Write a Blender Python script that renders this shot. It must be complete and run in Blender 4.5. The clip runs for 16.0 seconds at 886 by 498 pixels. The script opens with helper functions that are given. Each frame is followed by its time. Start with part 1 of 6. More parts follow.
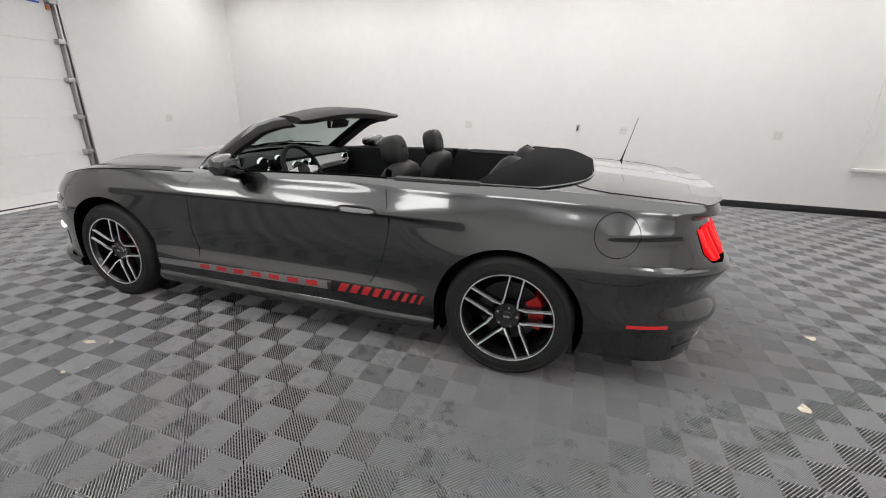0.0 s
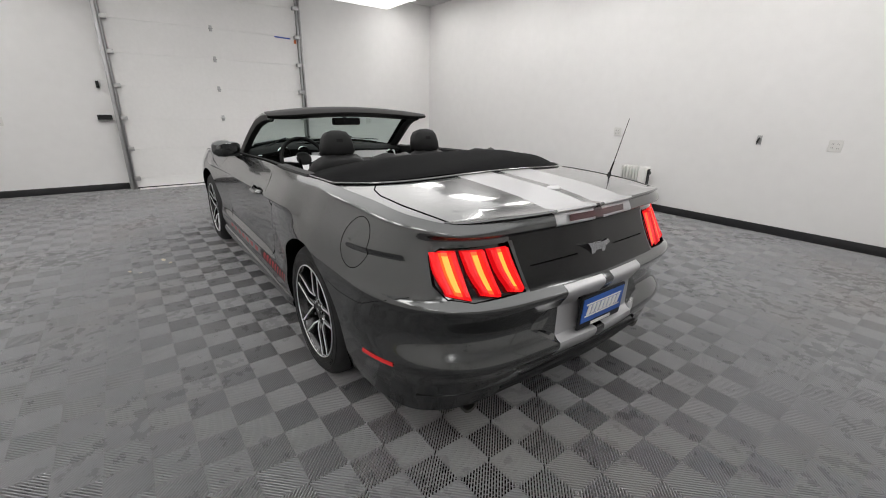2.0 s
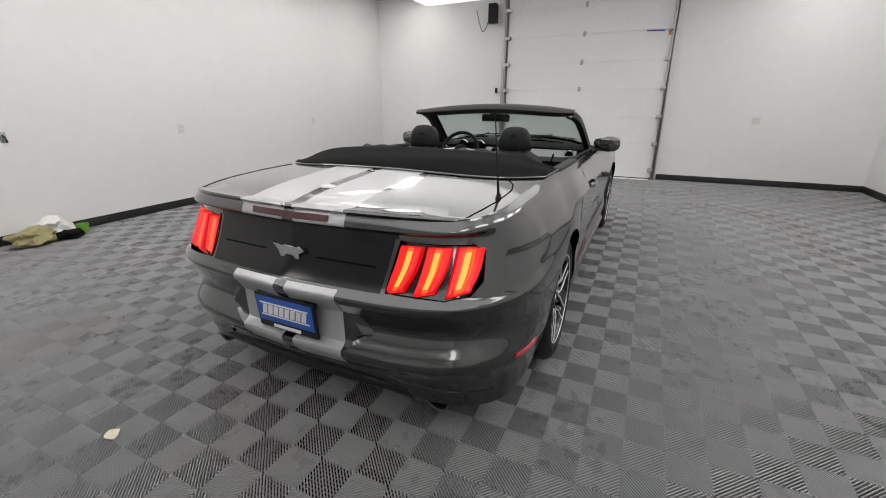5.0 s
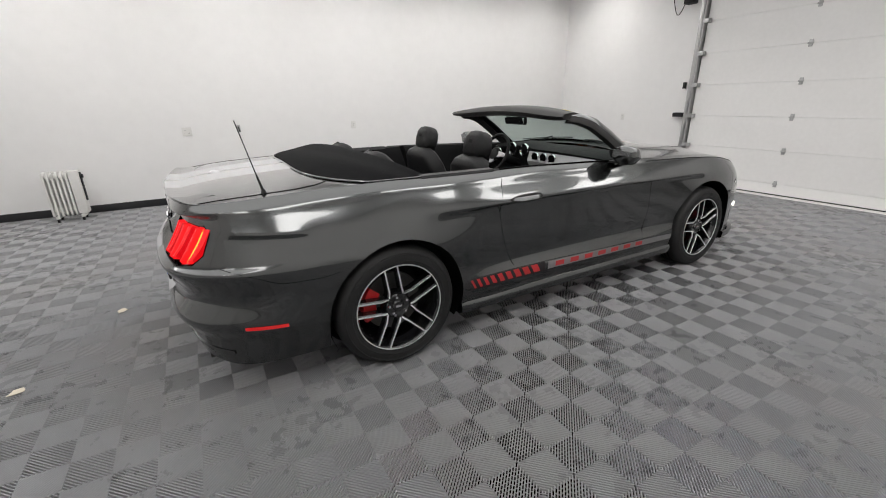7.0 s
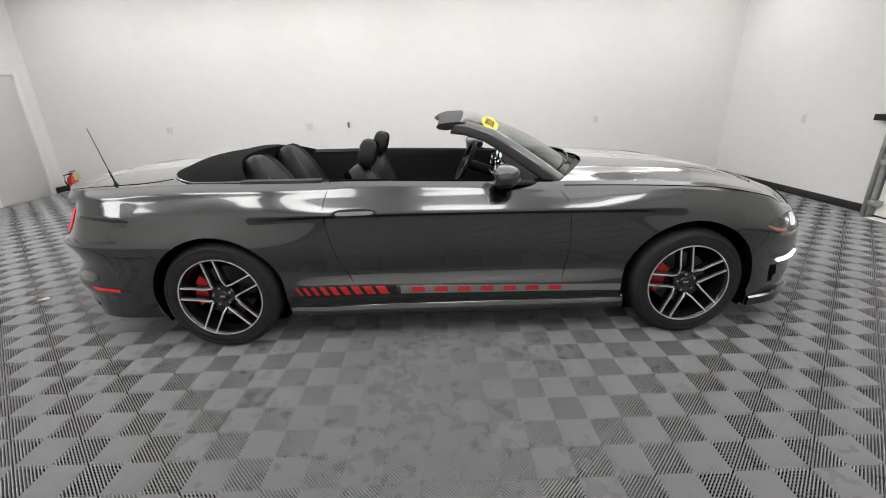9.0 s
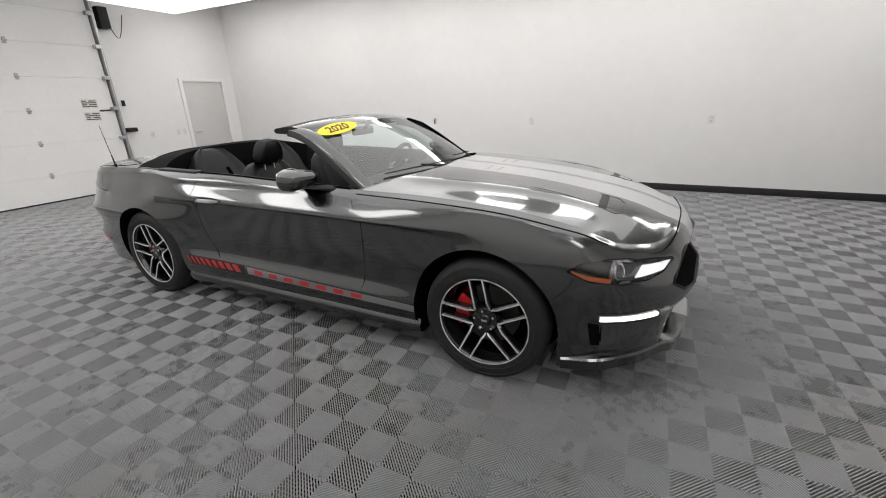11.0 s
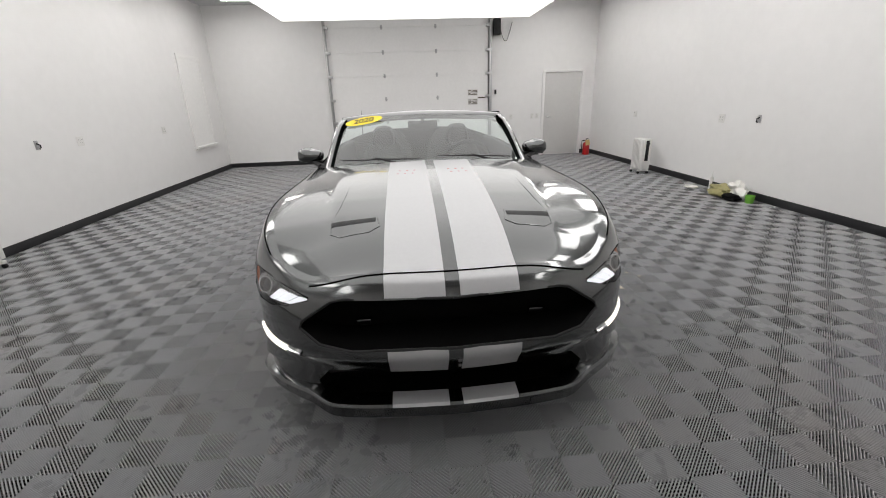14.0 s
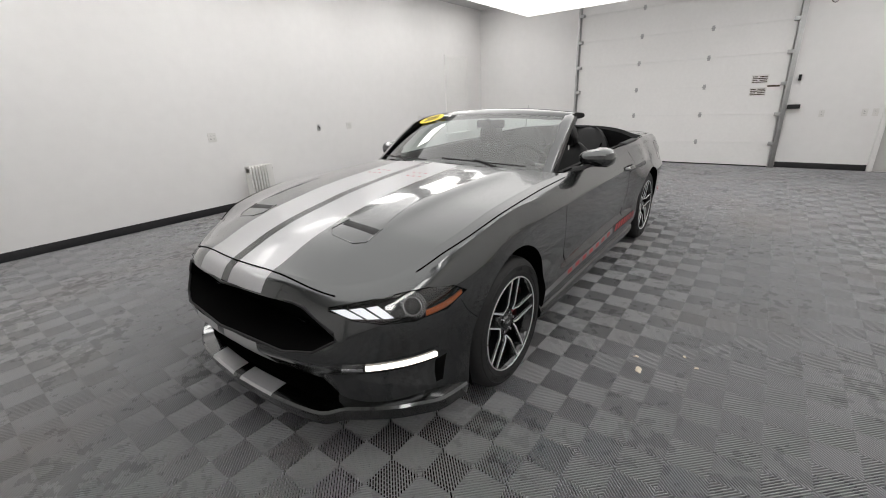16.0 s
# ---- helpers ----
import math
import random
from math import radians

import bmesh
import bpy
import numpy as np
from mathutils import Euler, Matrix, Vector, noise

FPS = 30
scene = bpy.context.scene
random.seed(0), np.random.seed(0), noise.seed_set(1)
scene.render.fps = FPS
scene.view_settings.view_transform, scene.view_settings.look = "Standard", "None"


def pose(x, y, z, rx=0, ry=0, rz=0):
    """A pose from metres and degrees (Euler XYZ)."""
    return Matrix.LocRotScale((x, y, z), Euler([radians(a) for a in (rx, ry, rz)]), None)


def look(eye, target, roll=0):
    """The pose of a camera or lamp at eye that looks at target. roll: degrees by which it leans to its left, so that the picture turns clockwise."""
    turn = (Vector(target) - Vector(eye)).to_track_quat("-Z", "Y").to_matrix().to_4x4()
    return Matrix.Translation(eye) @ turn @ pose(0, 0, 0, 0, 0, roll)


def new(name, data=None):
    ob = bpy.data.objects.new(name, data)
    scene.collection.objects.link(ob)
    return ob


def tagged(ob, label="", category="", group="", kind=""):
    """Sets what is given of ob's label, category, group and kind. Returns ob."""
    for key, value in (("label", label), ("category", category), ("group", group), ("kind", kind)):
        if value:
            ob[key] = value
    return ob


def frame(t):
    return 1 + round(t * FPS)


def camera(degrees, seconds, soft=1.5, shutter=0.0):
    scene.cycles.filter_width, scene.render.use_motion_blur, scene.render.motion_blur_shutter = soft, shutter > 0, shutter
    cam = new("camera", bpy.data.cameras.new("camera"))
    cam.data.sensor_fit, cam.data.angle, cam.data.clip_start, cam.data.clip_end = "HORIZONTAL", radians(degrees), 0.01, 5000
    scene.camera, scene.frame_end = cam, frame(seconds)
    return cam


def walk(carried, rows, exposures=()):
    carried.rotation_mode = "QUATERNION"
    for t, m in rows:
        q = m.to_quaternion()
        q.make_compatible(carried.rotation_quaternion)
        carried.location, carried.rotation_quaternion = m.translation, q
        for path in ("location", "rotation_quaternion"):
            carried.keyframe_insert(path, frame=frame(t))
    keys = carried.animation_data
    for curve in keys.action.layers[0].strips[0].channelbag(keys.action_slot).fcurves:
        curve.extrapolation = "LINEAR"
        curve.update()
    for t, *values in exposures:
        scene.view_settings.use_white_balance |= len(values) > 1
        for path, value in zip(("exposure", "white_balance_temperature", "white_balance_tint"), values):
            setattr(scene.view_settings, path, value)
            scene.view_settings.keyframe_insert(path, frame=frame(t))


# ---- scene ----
cam = camera(93.8, 16.0, soft=1.0)

PATH = [
    (0, (-1.672, 2.817, 1.378), (-1.089, 1.021, 0.718), 1.2),
    (0.5, (-2.154, 2.563, 1.372), (-1.326, 0.865, 0.716), 1.1),
    (1, (-2.596, 2.268, 1.365), (-1.542, 0.697, 0.716), 1.1),
    (1.5, (-2.994, 1.924, 1.351), (-1.709, 0.532, 0.709), 1.1),
    (2, (-3.334, 1.539, 1.345), (-1.824, 0.397, 0.702), 1.1),
    (2.5, (-3.566, 1.11, 1.339), (-1.867, 0.277, 0.69), 1.0),
    (3, (-3.717, 0.668, 1.333), (-1.893, 0.179, 0.677), 0.9),
    (3.75, (-3.800, -0.030, 1.338), (-1.912, 0.006, 0.680), 0.5),
    (4.5, (-3.677, -0.749, 1.344), (-1.864, -0.222, 0.683), 0.1),
    (5.5, (-3.295, -1.668, 1.35), (-1.74, -0.599, 0.686), -0.5),
    (6, (-2.986, -2.101, 1.359), (-1.611, -0.809, 0.696), -0.8),
    (6.5, (-2.615, -2.444, 1.362), (-1.442, -0.965, 0.702), -0.8),
    (7, (-2.192, -2.742, 1.37), (-1.25, -1.108, 0.704), -0.8),
    (7.5, (-1.716, -2.959, 1.378), (-1.016, -1.21, 0.706), -0.7),
    (8, (-1.197, -3.076, 1.39), (-0.73, -1.253, 0.713), -0.8),
    (8.5, (-0.668, -3.126, 1.403), (-0.413, -1.263, 0.723), -0.9),
    (9, (-0.121, -3.155, 1.417), (-0.084, -1.273, 0.74), -1.3),
    (9.5, (0.469, -3.112, 1.434), (0.303, -1.24, 0.748), -1.6),
    (10, (1.028, -3.023, 1.433), (0.648, -1.183, 0.747), -1.8),
    (11.25, (2.320, -2.537, 1.436), (1.354, -0.924, 0.753), -1.9),
    (12.5, (3.281, -1.656, 1.435), (1.754, -0.557, 0.756), -2.0),
    (13, (3.528, -1.194, 1.433), (1.833, -0.378, 0.752), -2.0),
    (13.5, (3.68, -0.68, 1.423), (1.865, -0.183, 0.744), -1.9),
    (14, (3.747, -0.141, 1.426), (1.873, 0.002, 0.743), -1.9),
    (14.5, (3.691, 0.381, 1.433), (1.825, 0.157, 0.75), -2.1),
    (15, (3.549, 0.894, 1.428), (1.755, 0.332, 0.748), -2.1),
    (15.5, (3.344, 1.355, 1.421), (1.679, 0.477, 0.745), -2.3),
    (16, (3.064, 1.778, 1.42), (1.578, 0.623, 0.744), -2.5),
]
EXPOSURES = [(0.0, 0.24), (1.0, 0.20), (2.5, 0.0), (5.5, 0.0), (7.0, 0.18), (8.0, 0.28), (9.5, 0.30), (12.5, 0.06), (16.0, 0.06)]
walk(cam, [(t, look(eye, target, roll)) for t, eye, target, roll in PATH], EXPOSURES)

# ---------------------------------------------------------------- world and light
world = bpy.data.worlds.new("world")
world.use_nodes = True
scene.world = world
world.node_tree.nodes["Background"].inputs[0].default_value = (0.8, 0.85, 0.9, 1)
world.node_tree.nodes["Background"].inputs[1].default_value = 0.05
scene.view_settings.exposure = 0.0
SOFTBOX = 1.38      # radiance of the stretched light ceiling
STRIP = 8.5         # radiance of the small ceiling panels along the walls

# room
XF, XR = 5.16, -6.80        # front and rear end walls (inner faces)
YL, YR = 4.50, -4.40        # long walls
ZC = 3.45


# ---------------------------------------------------------------- materials
def material(name, colour, rough=0.5, metal=0.0, coat=0.0, emit=0.0, emit_colour=None,
             vary=0.0, scale=6.0, bump=0.0, bump_scale=60.0, rough_vary=0.0, trans=0.0, ior=1.5, coat_rough=0.03):
    m = bpy.data.materials.new(name)
    m.use_nodes = True
    nt = m.node_tree
    b = nt.nodes["Principled BSDF"]
    b.inputs["Base Color"].default_value = (*colour, 1)
    b.inputs["Roughness"].default_value = rough
    b.inputs["Metallic"].default_value = metal
    b.inputs["Coat Weight"].default_value = coat
    b.inputs["Coat Roughness"].default_value = coat_rough
    b.inputs["IOR"].default_value = ior
    b.inputs["Transmission Weight"].default_value = trans
    if emit:
        b.inputs["Emission Color"].default_value = (*(emit_colour or colour), 1)
        b.inputs["Emission Strength"].default_value = emit
    tc = nt.nodes.new("ShaderNodeTexCoord")
    if vary or rough_vary:
        n1 = nt.nodes.new("ShaderNodeTexNoise")
        n1.inputs["Scale"].default_value = scale
        n1.inputs["Detail"].default_value = 5
        n2 = nt.nodes.new("ShaderNodeTexNoise")
        n2.inputs["Scale"].default_value = scale * 9
        n2.inputs["Detail"].default_value = 3
        mix = nt.nodes.new("ShaderNodeMath")
        mix.operation = "ADD"
        nt.links.new(tc.outputs["Object"], n1.inputs["Vector"])
        nt.links.new(tc.outputs["Object"], n2.inputs["Vector"])
        nt.links.new(n1.outputs[0], mix.inputs[0])
        nt.links.new(n2.outputs[0], mix.inputs[1])
        if vary:
            rm = nt.nodes.new("ShaderNodeMapRange")
            rm.inputs[1].default_value, rm.inputs[2].default_value = 0.6, 1.4
            rm.inputs[3].default_value, rm.inputs[4].default_value = 1 - vary, 1 + vary
            nt.links.new(mix.outputs[0], rm.inputs[0])
            hs = nt.nodes.new("ShaderNodeHueSaturation")
            hs.inputs["Color"].default_value = (*colour, 1)
            nt.links.new(rm.outputs[0], hs.inputs["Value"])
            nt.links.new(hs.outputs[0], b.inputs["Base Color"])
        if rough_vary:
            rr = nt.nodes.new("ShaderNodeMapRange")
            rr.inputs[1].default_value, rr.inputs[2].default_value = 0.6, 1.4
            rr.inputs[3].default_value, rr.inputs[4].default_value = max(0, rough - rough_vary), min(1, rough + rough_vary)
            nt.links.new(mix.outputs[0], rr.inputs[0])
            nt.links.new(rr.outputs[0], b.inputs["Roughness"])
    if bump:
        nb = nt.nodes.new("ShaderNodeTexNoise")
        nb.inputs["Scale"].default_value = bump_scale
        nb.inputs["Detail"].default_value = 4
        bp = nt.nodes.new("ShaderNodeBump")
        bp.inputs["Strength"].default_value = bump
        bp.inputs["Distance"].default_value = 0.004
        nt.links.new(tc.outputs["Object"], nb.inputs["Vector"])
        nt.links.new(nb.outputs[0], bp.inputs["Height"])
        nt.links.new(bp.outputs[0], b.inputs["Normal"])
    return m


M_WALL = material("painted_wall", (0.80, 0.79, 0.785), 0.62, vary=0.025, scale=0.8, bump=0.12, bump_scale=140)
M_CEIL = material("ceiling_paint", (0.55, 0.55, 0.55), 0.8, vary=0.03, scale=1.2)
M_BASE = material("black_vinyl_base", (0.018, 0.018, 0.02), 0.45, vary=0.3, scale=5, bump=0.1)
M_TILE = material("grey_floor_plastic", (0.275, 0.278, 0.286), 0.30, vary=0.05, scale=1.6, bump=0.12, bump_scale=300, rough_vary=0.08)


def floor_dust(m):
    """Lets the floor's tone run over the whole room and lays faint brown dust patches on it."""
    nt = m.node_tree
    geo = nt.nodes.new("ShaderNodeNewGeometry")
    for link in [l for l in nt.links if l.from_node.type == "TEX_COORD"]:
        nt.links.new(geo.outputs["Position"], link.to_socket)
    b = nt.nodes["Principled BSDF"]
    base = b.inputs["Base Color"].links[0].from_socket
    n = nt.nodes.new("ShaderNodeTexNoise")
    n.inputs["Scale"].default_value, n.inputs["Detail"].default_value = 0.9, 6
    nt.links.new(geo.outputs["Position"], n.inputs["Vector"])
    fac = nt.nodes.new("ShaderNodeMapRange")
    fac.inputs[1].default_value, fac.inputs[2].default_value = 0.50, 0.75
    fac.inputs[3].default_value, fac.inputs[4].default_value = 0.0, 0.32
    nt.links.new(n.outputs[0], fac.inputs[0])
    mix = nt.nodes.new("ShaderNodeMix")
    mix.data_type = "RGBA"
    mix.inputs["B"].default_value = (0.26, 0.225, 0.205, 1)
    nt.links.new(fac.outputs[0], mix.inputs["Factor"])
    nt.links.new(base, mix.inputs["A"])
    nt.links.new(mix.outputs["Result"], b.inputs["Base Color"])


floor_dust(M_TILE)
# near-black: the shade deep in the tile slots is put into this colour
M_SUB = material("sub_floor_slot_shade", (0.006, 0.006, 0.006), 0.8, vary=0.3, scale=3, ior=1.08)
M_PAINT = material("grey_metallic_paint", (0.077, 0.080, 0.081), 0.21, metal=1.0, coat=1.0, vary=0.05, scale=400, coat_rough=0.045)
M_PAINT.node_tree.nodes["Principled BSDF"].inputs["Coat IOR"].default_value = 1.54
M_STRIPE = material("silver_stripe_vinyl", (0.43, 0.43, 0.44), 0.38, metal=0.5, coat=0.3, vary=0.03, scale=60)
M_DECAL = material("grey_side_vinyl", (0.19, 0.19, 0.195), 0.35, metal=0.3, coat=0.6, vary=0.04, scale=60)
M_RED = material("red_vinyl", (0.42, 0.012, 0.016), 0.4, coat=0.5, vary=0.08, scale=30)
M_GLOSS = material("gloss_black", (0.006, 0.006, 0.007), 0.10, coat=0.8, rough_vary=0.03, scale=20)
M_TAILBLACK = material("black_tail_panel_and_shade", (0.007, 0.007, 0.0075), 0.14, rough_vary=0.03, scale=20, ior=1.4)
M_BLACK = material("black_plastic", (0.012, 0.012, 0.013), 0.5, vary=0.2, scale=14, bump=0.15, bump_scale=400, ior=1.35)
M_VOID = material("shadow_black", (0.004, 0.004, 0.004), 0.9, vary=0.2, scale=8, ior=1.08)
M_CHROME = material("chrome", (0.75, 0.75, 0.76), 0.12, metal=1.0, rough_vary=0.05, scale=30)
M_RUBBER = material("tyre_rubber", (0.016, 0.016, 0.0165), 0.6, vary=0.25, scale=25, bump=0.25, bump_scale=160, ior=1.38)
M_MACH = material("machined_aluminium", (0.82, 0.83, 0.84), 0.40, metal=0.75, rough_vary=0.06, scale=60)
M_RIM = material("gloss_black_rim", (0.008, 0.008, 0.009), 0.18, coat=0.6, rough_vary=0.05, scale=30)
M_CALIPER = material("red_caliper_paint", (0.50, 0.012, 0.014), 0.35, coat=0.5, vary=0.1, scale=20)
M_DISC = material("brake_disc_steel", (0.07, 0.068, 0.066), 0.45, metal=0.8, rough_vary=0.1, scale=40)
M_LEATHER = material("black_leather", (0.008, 0.008, 0.0085), 0.48, vary=0.2, scale=18, bump=0.35, bump_scale=220, ior=1.3)
M_TRIM = material("black_interior_trim", (0.008, 0.008, 0.0085), 0.6, vary=0.2, scale=12, bump=0.25, bump_scale=300, ior=1.2)
M_CANVAS = material("black_canvas", (0.008, 0.008, 0.0085), 0.85, vary=0.2, scale=30, bump=0.4, bump_scale=500, ior=1.15)
M_SILVER = material("satin_silver_trim", (0.50, 0.50, 0.51), 0.3, metal=0.8, rough_vary=0.06, scale=40)


def scaled_glass(name, tint, alpha_gloss=0.08):
    m = bpy.data.materials.new(name)
    m.use_nodes = True
    nt = m.node_tree
    nt.nodes.clear()
    out = nt.nodes.new("ShaderNodeOutputMaterial")
    tr = nt.nodes.new("ShaderNodeBsdfTransparent")
    tr.inputs[0].default_value = (*tint, 1)
    gl = nt.nodes.new("ShaderNodeBsdfGlossy")
    gl.inputs[1].default_value = 0.02
    fr = nt.nodes.new("ShaderNodeLayerWeight")
    fr.inputs["Blend"].default_value = 0.5
    pw = nt.nodes.new("ShaderNodeMath")
    pw.operation, pw.inputs[1].default_value = "POWER", 4.5
    ad = nt.nodes.new("ShaderNodeMath")
    ad.operation, ad.inputs[1].default_value, ad.inputs[2].default_value = "MULTIPLY_ADD", 0.9, alpha_gloss
    mx = nt.nodes.new("ShaderNodeMixShader")
    nt.links.new(fr.outputs["Facing"], pw.inputs[0])
    nt.links.new(pw.outputs[0], ad.inputs[0])
    nt.links.new(ad.outputs[0], mx.inputs[0])
    nt.links.new(tr.outputs[0], mx.inputs[1])
    nt.links.new(gl.outputs[0], mx.inputs[2])
    nt.links.new(mx.outputs[0], out.inputs[0])
    return m


M_GLASS = scaled_glass("windscreen_glass", (0.66, 0.76, 0.73), 0.15)
M_LENS = scaled_glass("clear_lens", (0.9, 0.9, 0.9))
M_SOFTBOX = material("lit_fabric", (0.9, 0.9, 0.9), 0.8, emit=SOFTBOX, emit_colour=(1.0, 0.985, 0.965))
M_PANEL = material("led_panel", (0.9, 0.9, 0.9), 0.5, emit=STRIP, emit_colour=(1.0, 0.98, 0.955))
M_ALU = material("galvanised_track", (0.45, 0.45, 0.45), 0.4, metal=0.8, vary=0.15, scale=12)
M_WHITE = material("white_plastic", (0.72, 0.71, 0.69), 0.4, vary=0.05, scale=15)
M_DOOR = material("white_door_paint", (0.82, 0.81, 0.80), 0.45, vary=0.03, scale=2.0, bump=0.05)


# ---------------------------------------------------------------- mesh helpers
def part(name, bm, mats, parent=None, label="", smooth=True, sharp=35):
    me = bpy.data.meshes.new(name)
    bmesh.ops.recalc_face_normals(bm, faces=bm.faces[:])
    bm.to_mesh(me)
    bm.free()
    for m in (mats if isinstance(mats, (list, tuple)) else [mats]):
        me.materials.append(m)
    if smooth:
        me.polygons.foreach_set("use_smooth", [True] * len(me.polygons))
        me.set_sharp_from_angle(angle=radians(sharp))
    ob = new(name, me)
    if parent is not None:
        ob.parent = parent
    if label:
        ob["label"] = label
    return ob


def thing(name, label, category, at=(0, 0, 0), group=""):
    ob = new(name)
    ob.location = at
    ob.empty_display_size = 0.1
    return tagged(ob, label, category, group)


def add_box(bm, x0, x1, y0, y1, z0, z1, bevel=0.0, mat=0, turn=None):
    r = bmesh.ops.create_cube(bm, size=1.0)
    vs = r["verts"]
    for v in vs:
        v.co = Vector((x0 + (v.co.x + 0.5) * (x1 - x0), y0 + (v.co.y + 0.5) * (y1 - y0), z0 + (v.co.z + 0.5) * (z1 - z0)))
    if turn is not None:
        c = Vector(((x0 + x1) / 2, (y0 + y1) / 2, (z0 + z1) / 2))
        for v in vs:
            v.co = c + turn @ (v.co - c)
    faces = list({f for v in vs for f in v.link_faces})
    for f in faces:
        f.material_index = mat
    if bevel:
        es = list({e for f in faces for e in f.edges})
        r = bmesh.ops.bevel(bm, geom=es, offset=bevel, segments=2, affect="EDGES", profile=0.6)
        for f in r["faces"]:
            f.material_index = mat
    return vs


def add_cyl(bm, p0, p1, r0, r1=None, seg=20, cap=True, mat=0):
    p0, p1 = Vector(p0), Vector(p1)
    r1 = r0 if r1 is None else r1
    q = (p1 - p0).to_track_quat("Z", "Y")
    rings = []
    for p, r in ((p0, r0), (p1, r1)):
        rings.append([bm.verts.new(p + q @ Vector((r * math.cos(2 * math.pi * i / seg), r * math.sin(2 * math.pi * i / seg), 0))) for i in range(seg)])
    fs = [bm.faces.new((rings[0][i], rings[0][(i + 1) % seg], rings[1][(i + 1) % seg], rings[1][i])) for i in range(seg)]
    if cap:
        fs += [bm.faces.new(rings[0][::-1]), bm.faces.new(rings[1])]
    for f in fs:
        f.material_index = mat


def add_tube(bm, pts, radius, seg=8, mat=0, flat=None):
    """A tube along points; radius a number or one per point; flat squeezes it in one direction."""
    pts = [Vector(p) for p in pts]
    rad = radius if isinstance(radius, (list, tuple)) else [radius] * len(pts)
    rings = []
    for i, p in enumerate(pts):
        d = (pts[min(i + 1, len(pts) - 1)] - pts[max(i - 1, 0)]).normalized()
        up = Vector((0, 0, 1)) if abs(d.z) < 0.9 else Vector((0, 1, 0))
        a = d.cross(up).normalized()
        b = a.cross(d)
        k = flat or 1.0
        rings.append([bm.verts.new(p + rad[i] * (a * math.cos(t) + b * math.sin(t) * k)) for t in [2 * math.pi * j / seg for j in range(seg)]])
    for r0, r1 in zip(rings, rings[1:]):
        for j in range(seg):
            bm.faces.new((r0[j], r0[(j + 1) % seg], r1[(j + 1) % seg], r1[j])).material_index = mat
    bm.faces.new(rings[0][::-1]).material_index = mat
    bm.faces.new(rings[-1]).material_index = mat


def lathe(bm, profile, centre, axis="y", seg=48, mat=0, start=0.0, end=2 * math.pi):
    """Turns a profile of (radius, along) round an axis through centre."""
    full = abs(end - start - 2 * math.pi) < 1e-6
    n = seg if full else seg + 1
    rings = []
    for i in range(n):
        t = start + (end - start) * i / seg
        c, s = math.cos(t), math.sin(t)
        ring = []
        for r, a in profile:
            o = Vector((r * c, a, r * s)) if axis == "y" else Vector((r * c, r * s, a)) if axis == "z" else Vector((a, r * c, r * s))
            ring.append(bm.verts.new(Vector(centre) + o))
        rings.append(ring)
    for i in range(n if full else n - 1):
        a, b = rings[i], rings[(i + 1) % n]
        for j in range(len(profile) - 1):
            bm.faces.new((a[j], a[j + 1], b[j + 1], b[j])).material_index = mat


def grid_faces(bm, pts, mat=0):
    """A sheet from a 2D list of points."""
    vs = [[bm.verts.new(p) for p in row] for row in pts]
    fs = []
    for r0, r1 in zip(vs, vs[1:]):
        for j in range(len(r0) - 1):
            f = bm.faces.new((r0[j], r0[j + 1], r1[j + 1], r1[j]))
            f.material_index = mat
            fs.append(f)
    return vs, fs


def extrude_poly(bm, poly, axis, a0, a1, mat=0, bevel=0.0):
    """A prism from a 2D outline; axis is the one it runs along."""
    def at(u, v, a):
        return (a, u, v) if axis == "x" else (u, a, v) if axis == "y" else (u, v, a)
    lo = [bm.verts.new(at(u, v, a0)) for u, v in poly]
    hi = [bm.verts.new(at(u, v, a1)) for u, v in poly]
    n = len(poly)
    fs = [bm.faces.new(lo[::-1]), bm.faces.new(hi)]
    fs += [bm.faces.new((lo[i], lo[(i + 1) % n], hi[(i + 1) % n], hi[i])) for i in range(n)]
    for f in fs:
        f.material_index = mat
    if bevel:
        es = list({e for f in fs for e in f.edges})
        for f in bmesh.ops.bevel(bm, geom=es, offset=bevel, segments=2, affect="EDGES", profile=0.6)["faces"]:
            f.material_index = mat
    return fs


def pchip(xs, ys, x):
    """Smooth curve through points, without overshoot."""
    xs, ys, x = np.asarray(xs, float), np.asarray(ys, float), np.asarray(x, float)
    h = np.diff(xs)
    d = np.diff(ys) / h
    m = np.zeros(len(xs))
    for i in range(1, len(xs) - 1):
        if d[i - 1] * d[i] > 0:
            w1, w2 = 2 * h[i] + h[i - 1], h[i] + 2 * h[i - 1]
            m[i] = (w1 + w2) / (w1 / d[i - 1] + w2 / d[i])
    m[0], m[-1] = d[0], d[-1]
    k = np.clip(np.searchsorted(xs, x) - 1, 0, len(h) - 1)
    t = (x - xs[k]) / h[k]
    return ((2 * t**3 - 3 * t**2 + 1) * ys[k] + (t**3 - 2 * t**2 + t) * h[k] * m[k]
            + (-2 * t**3 + 3 * t**2) * ys[k + 1] + (t**3 - t**2) * h[k] * m[k + 1])


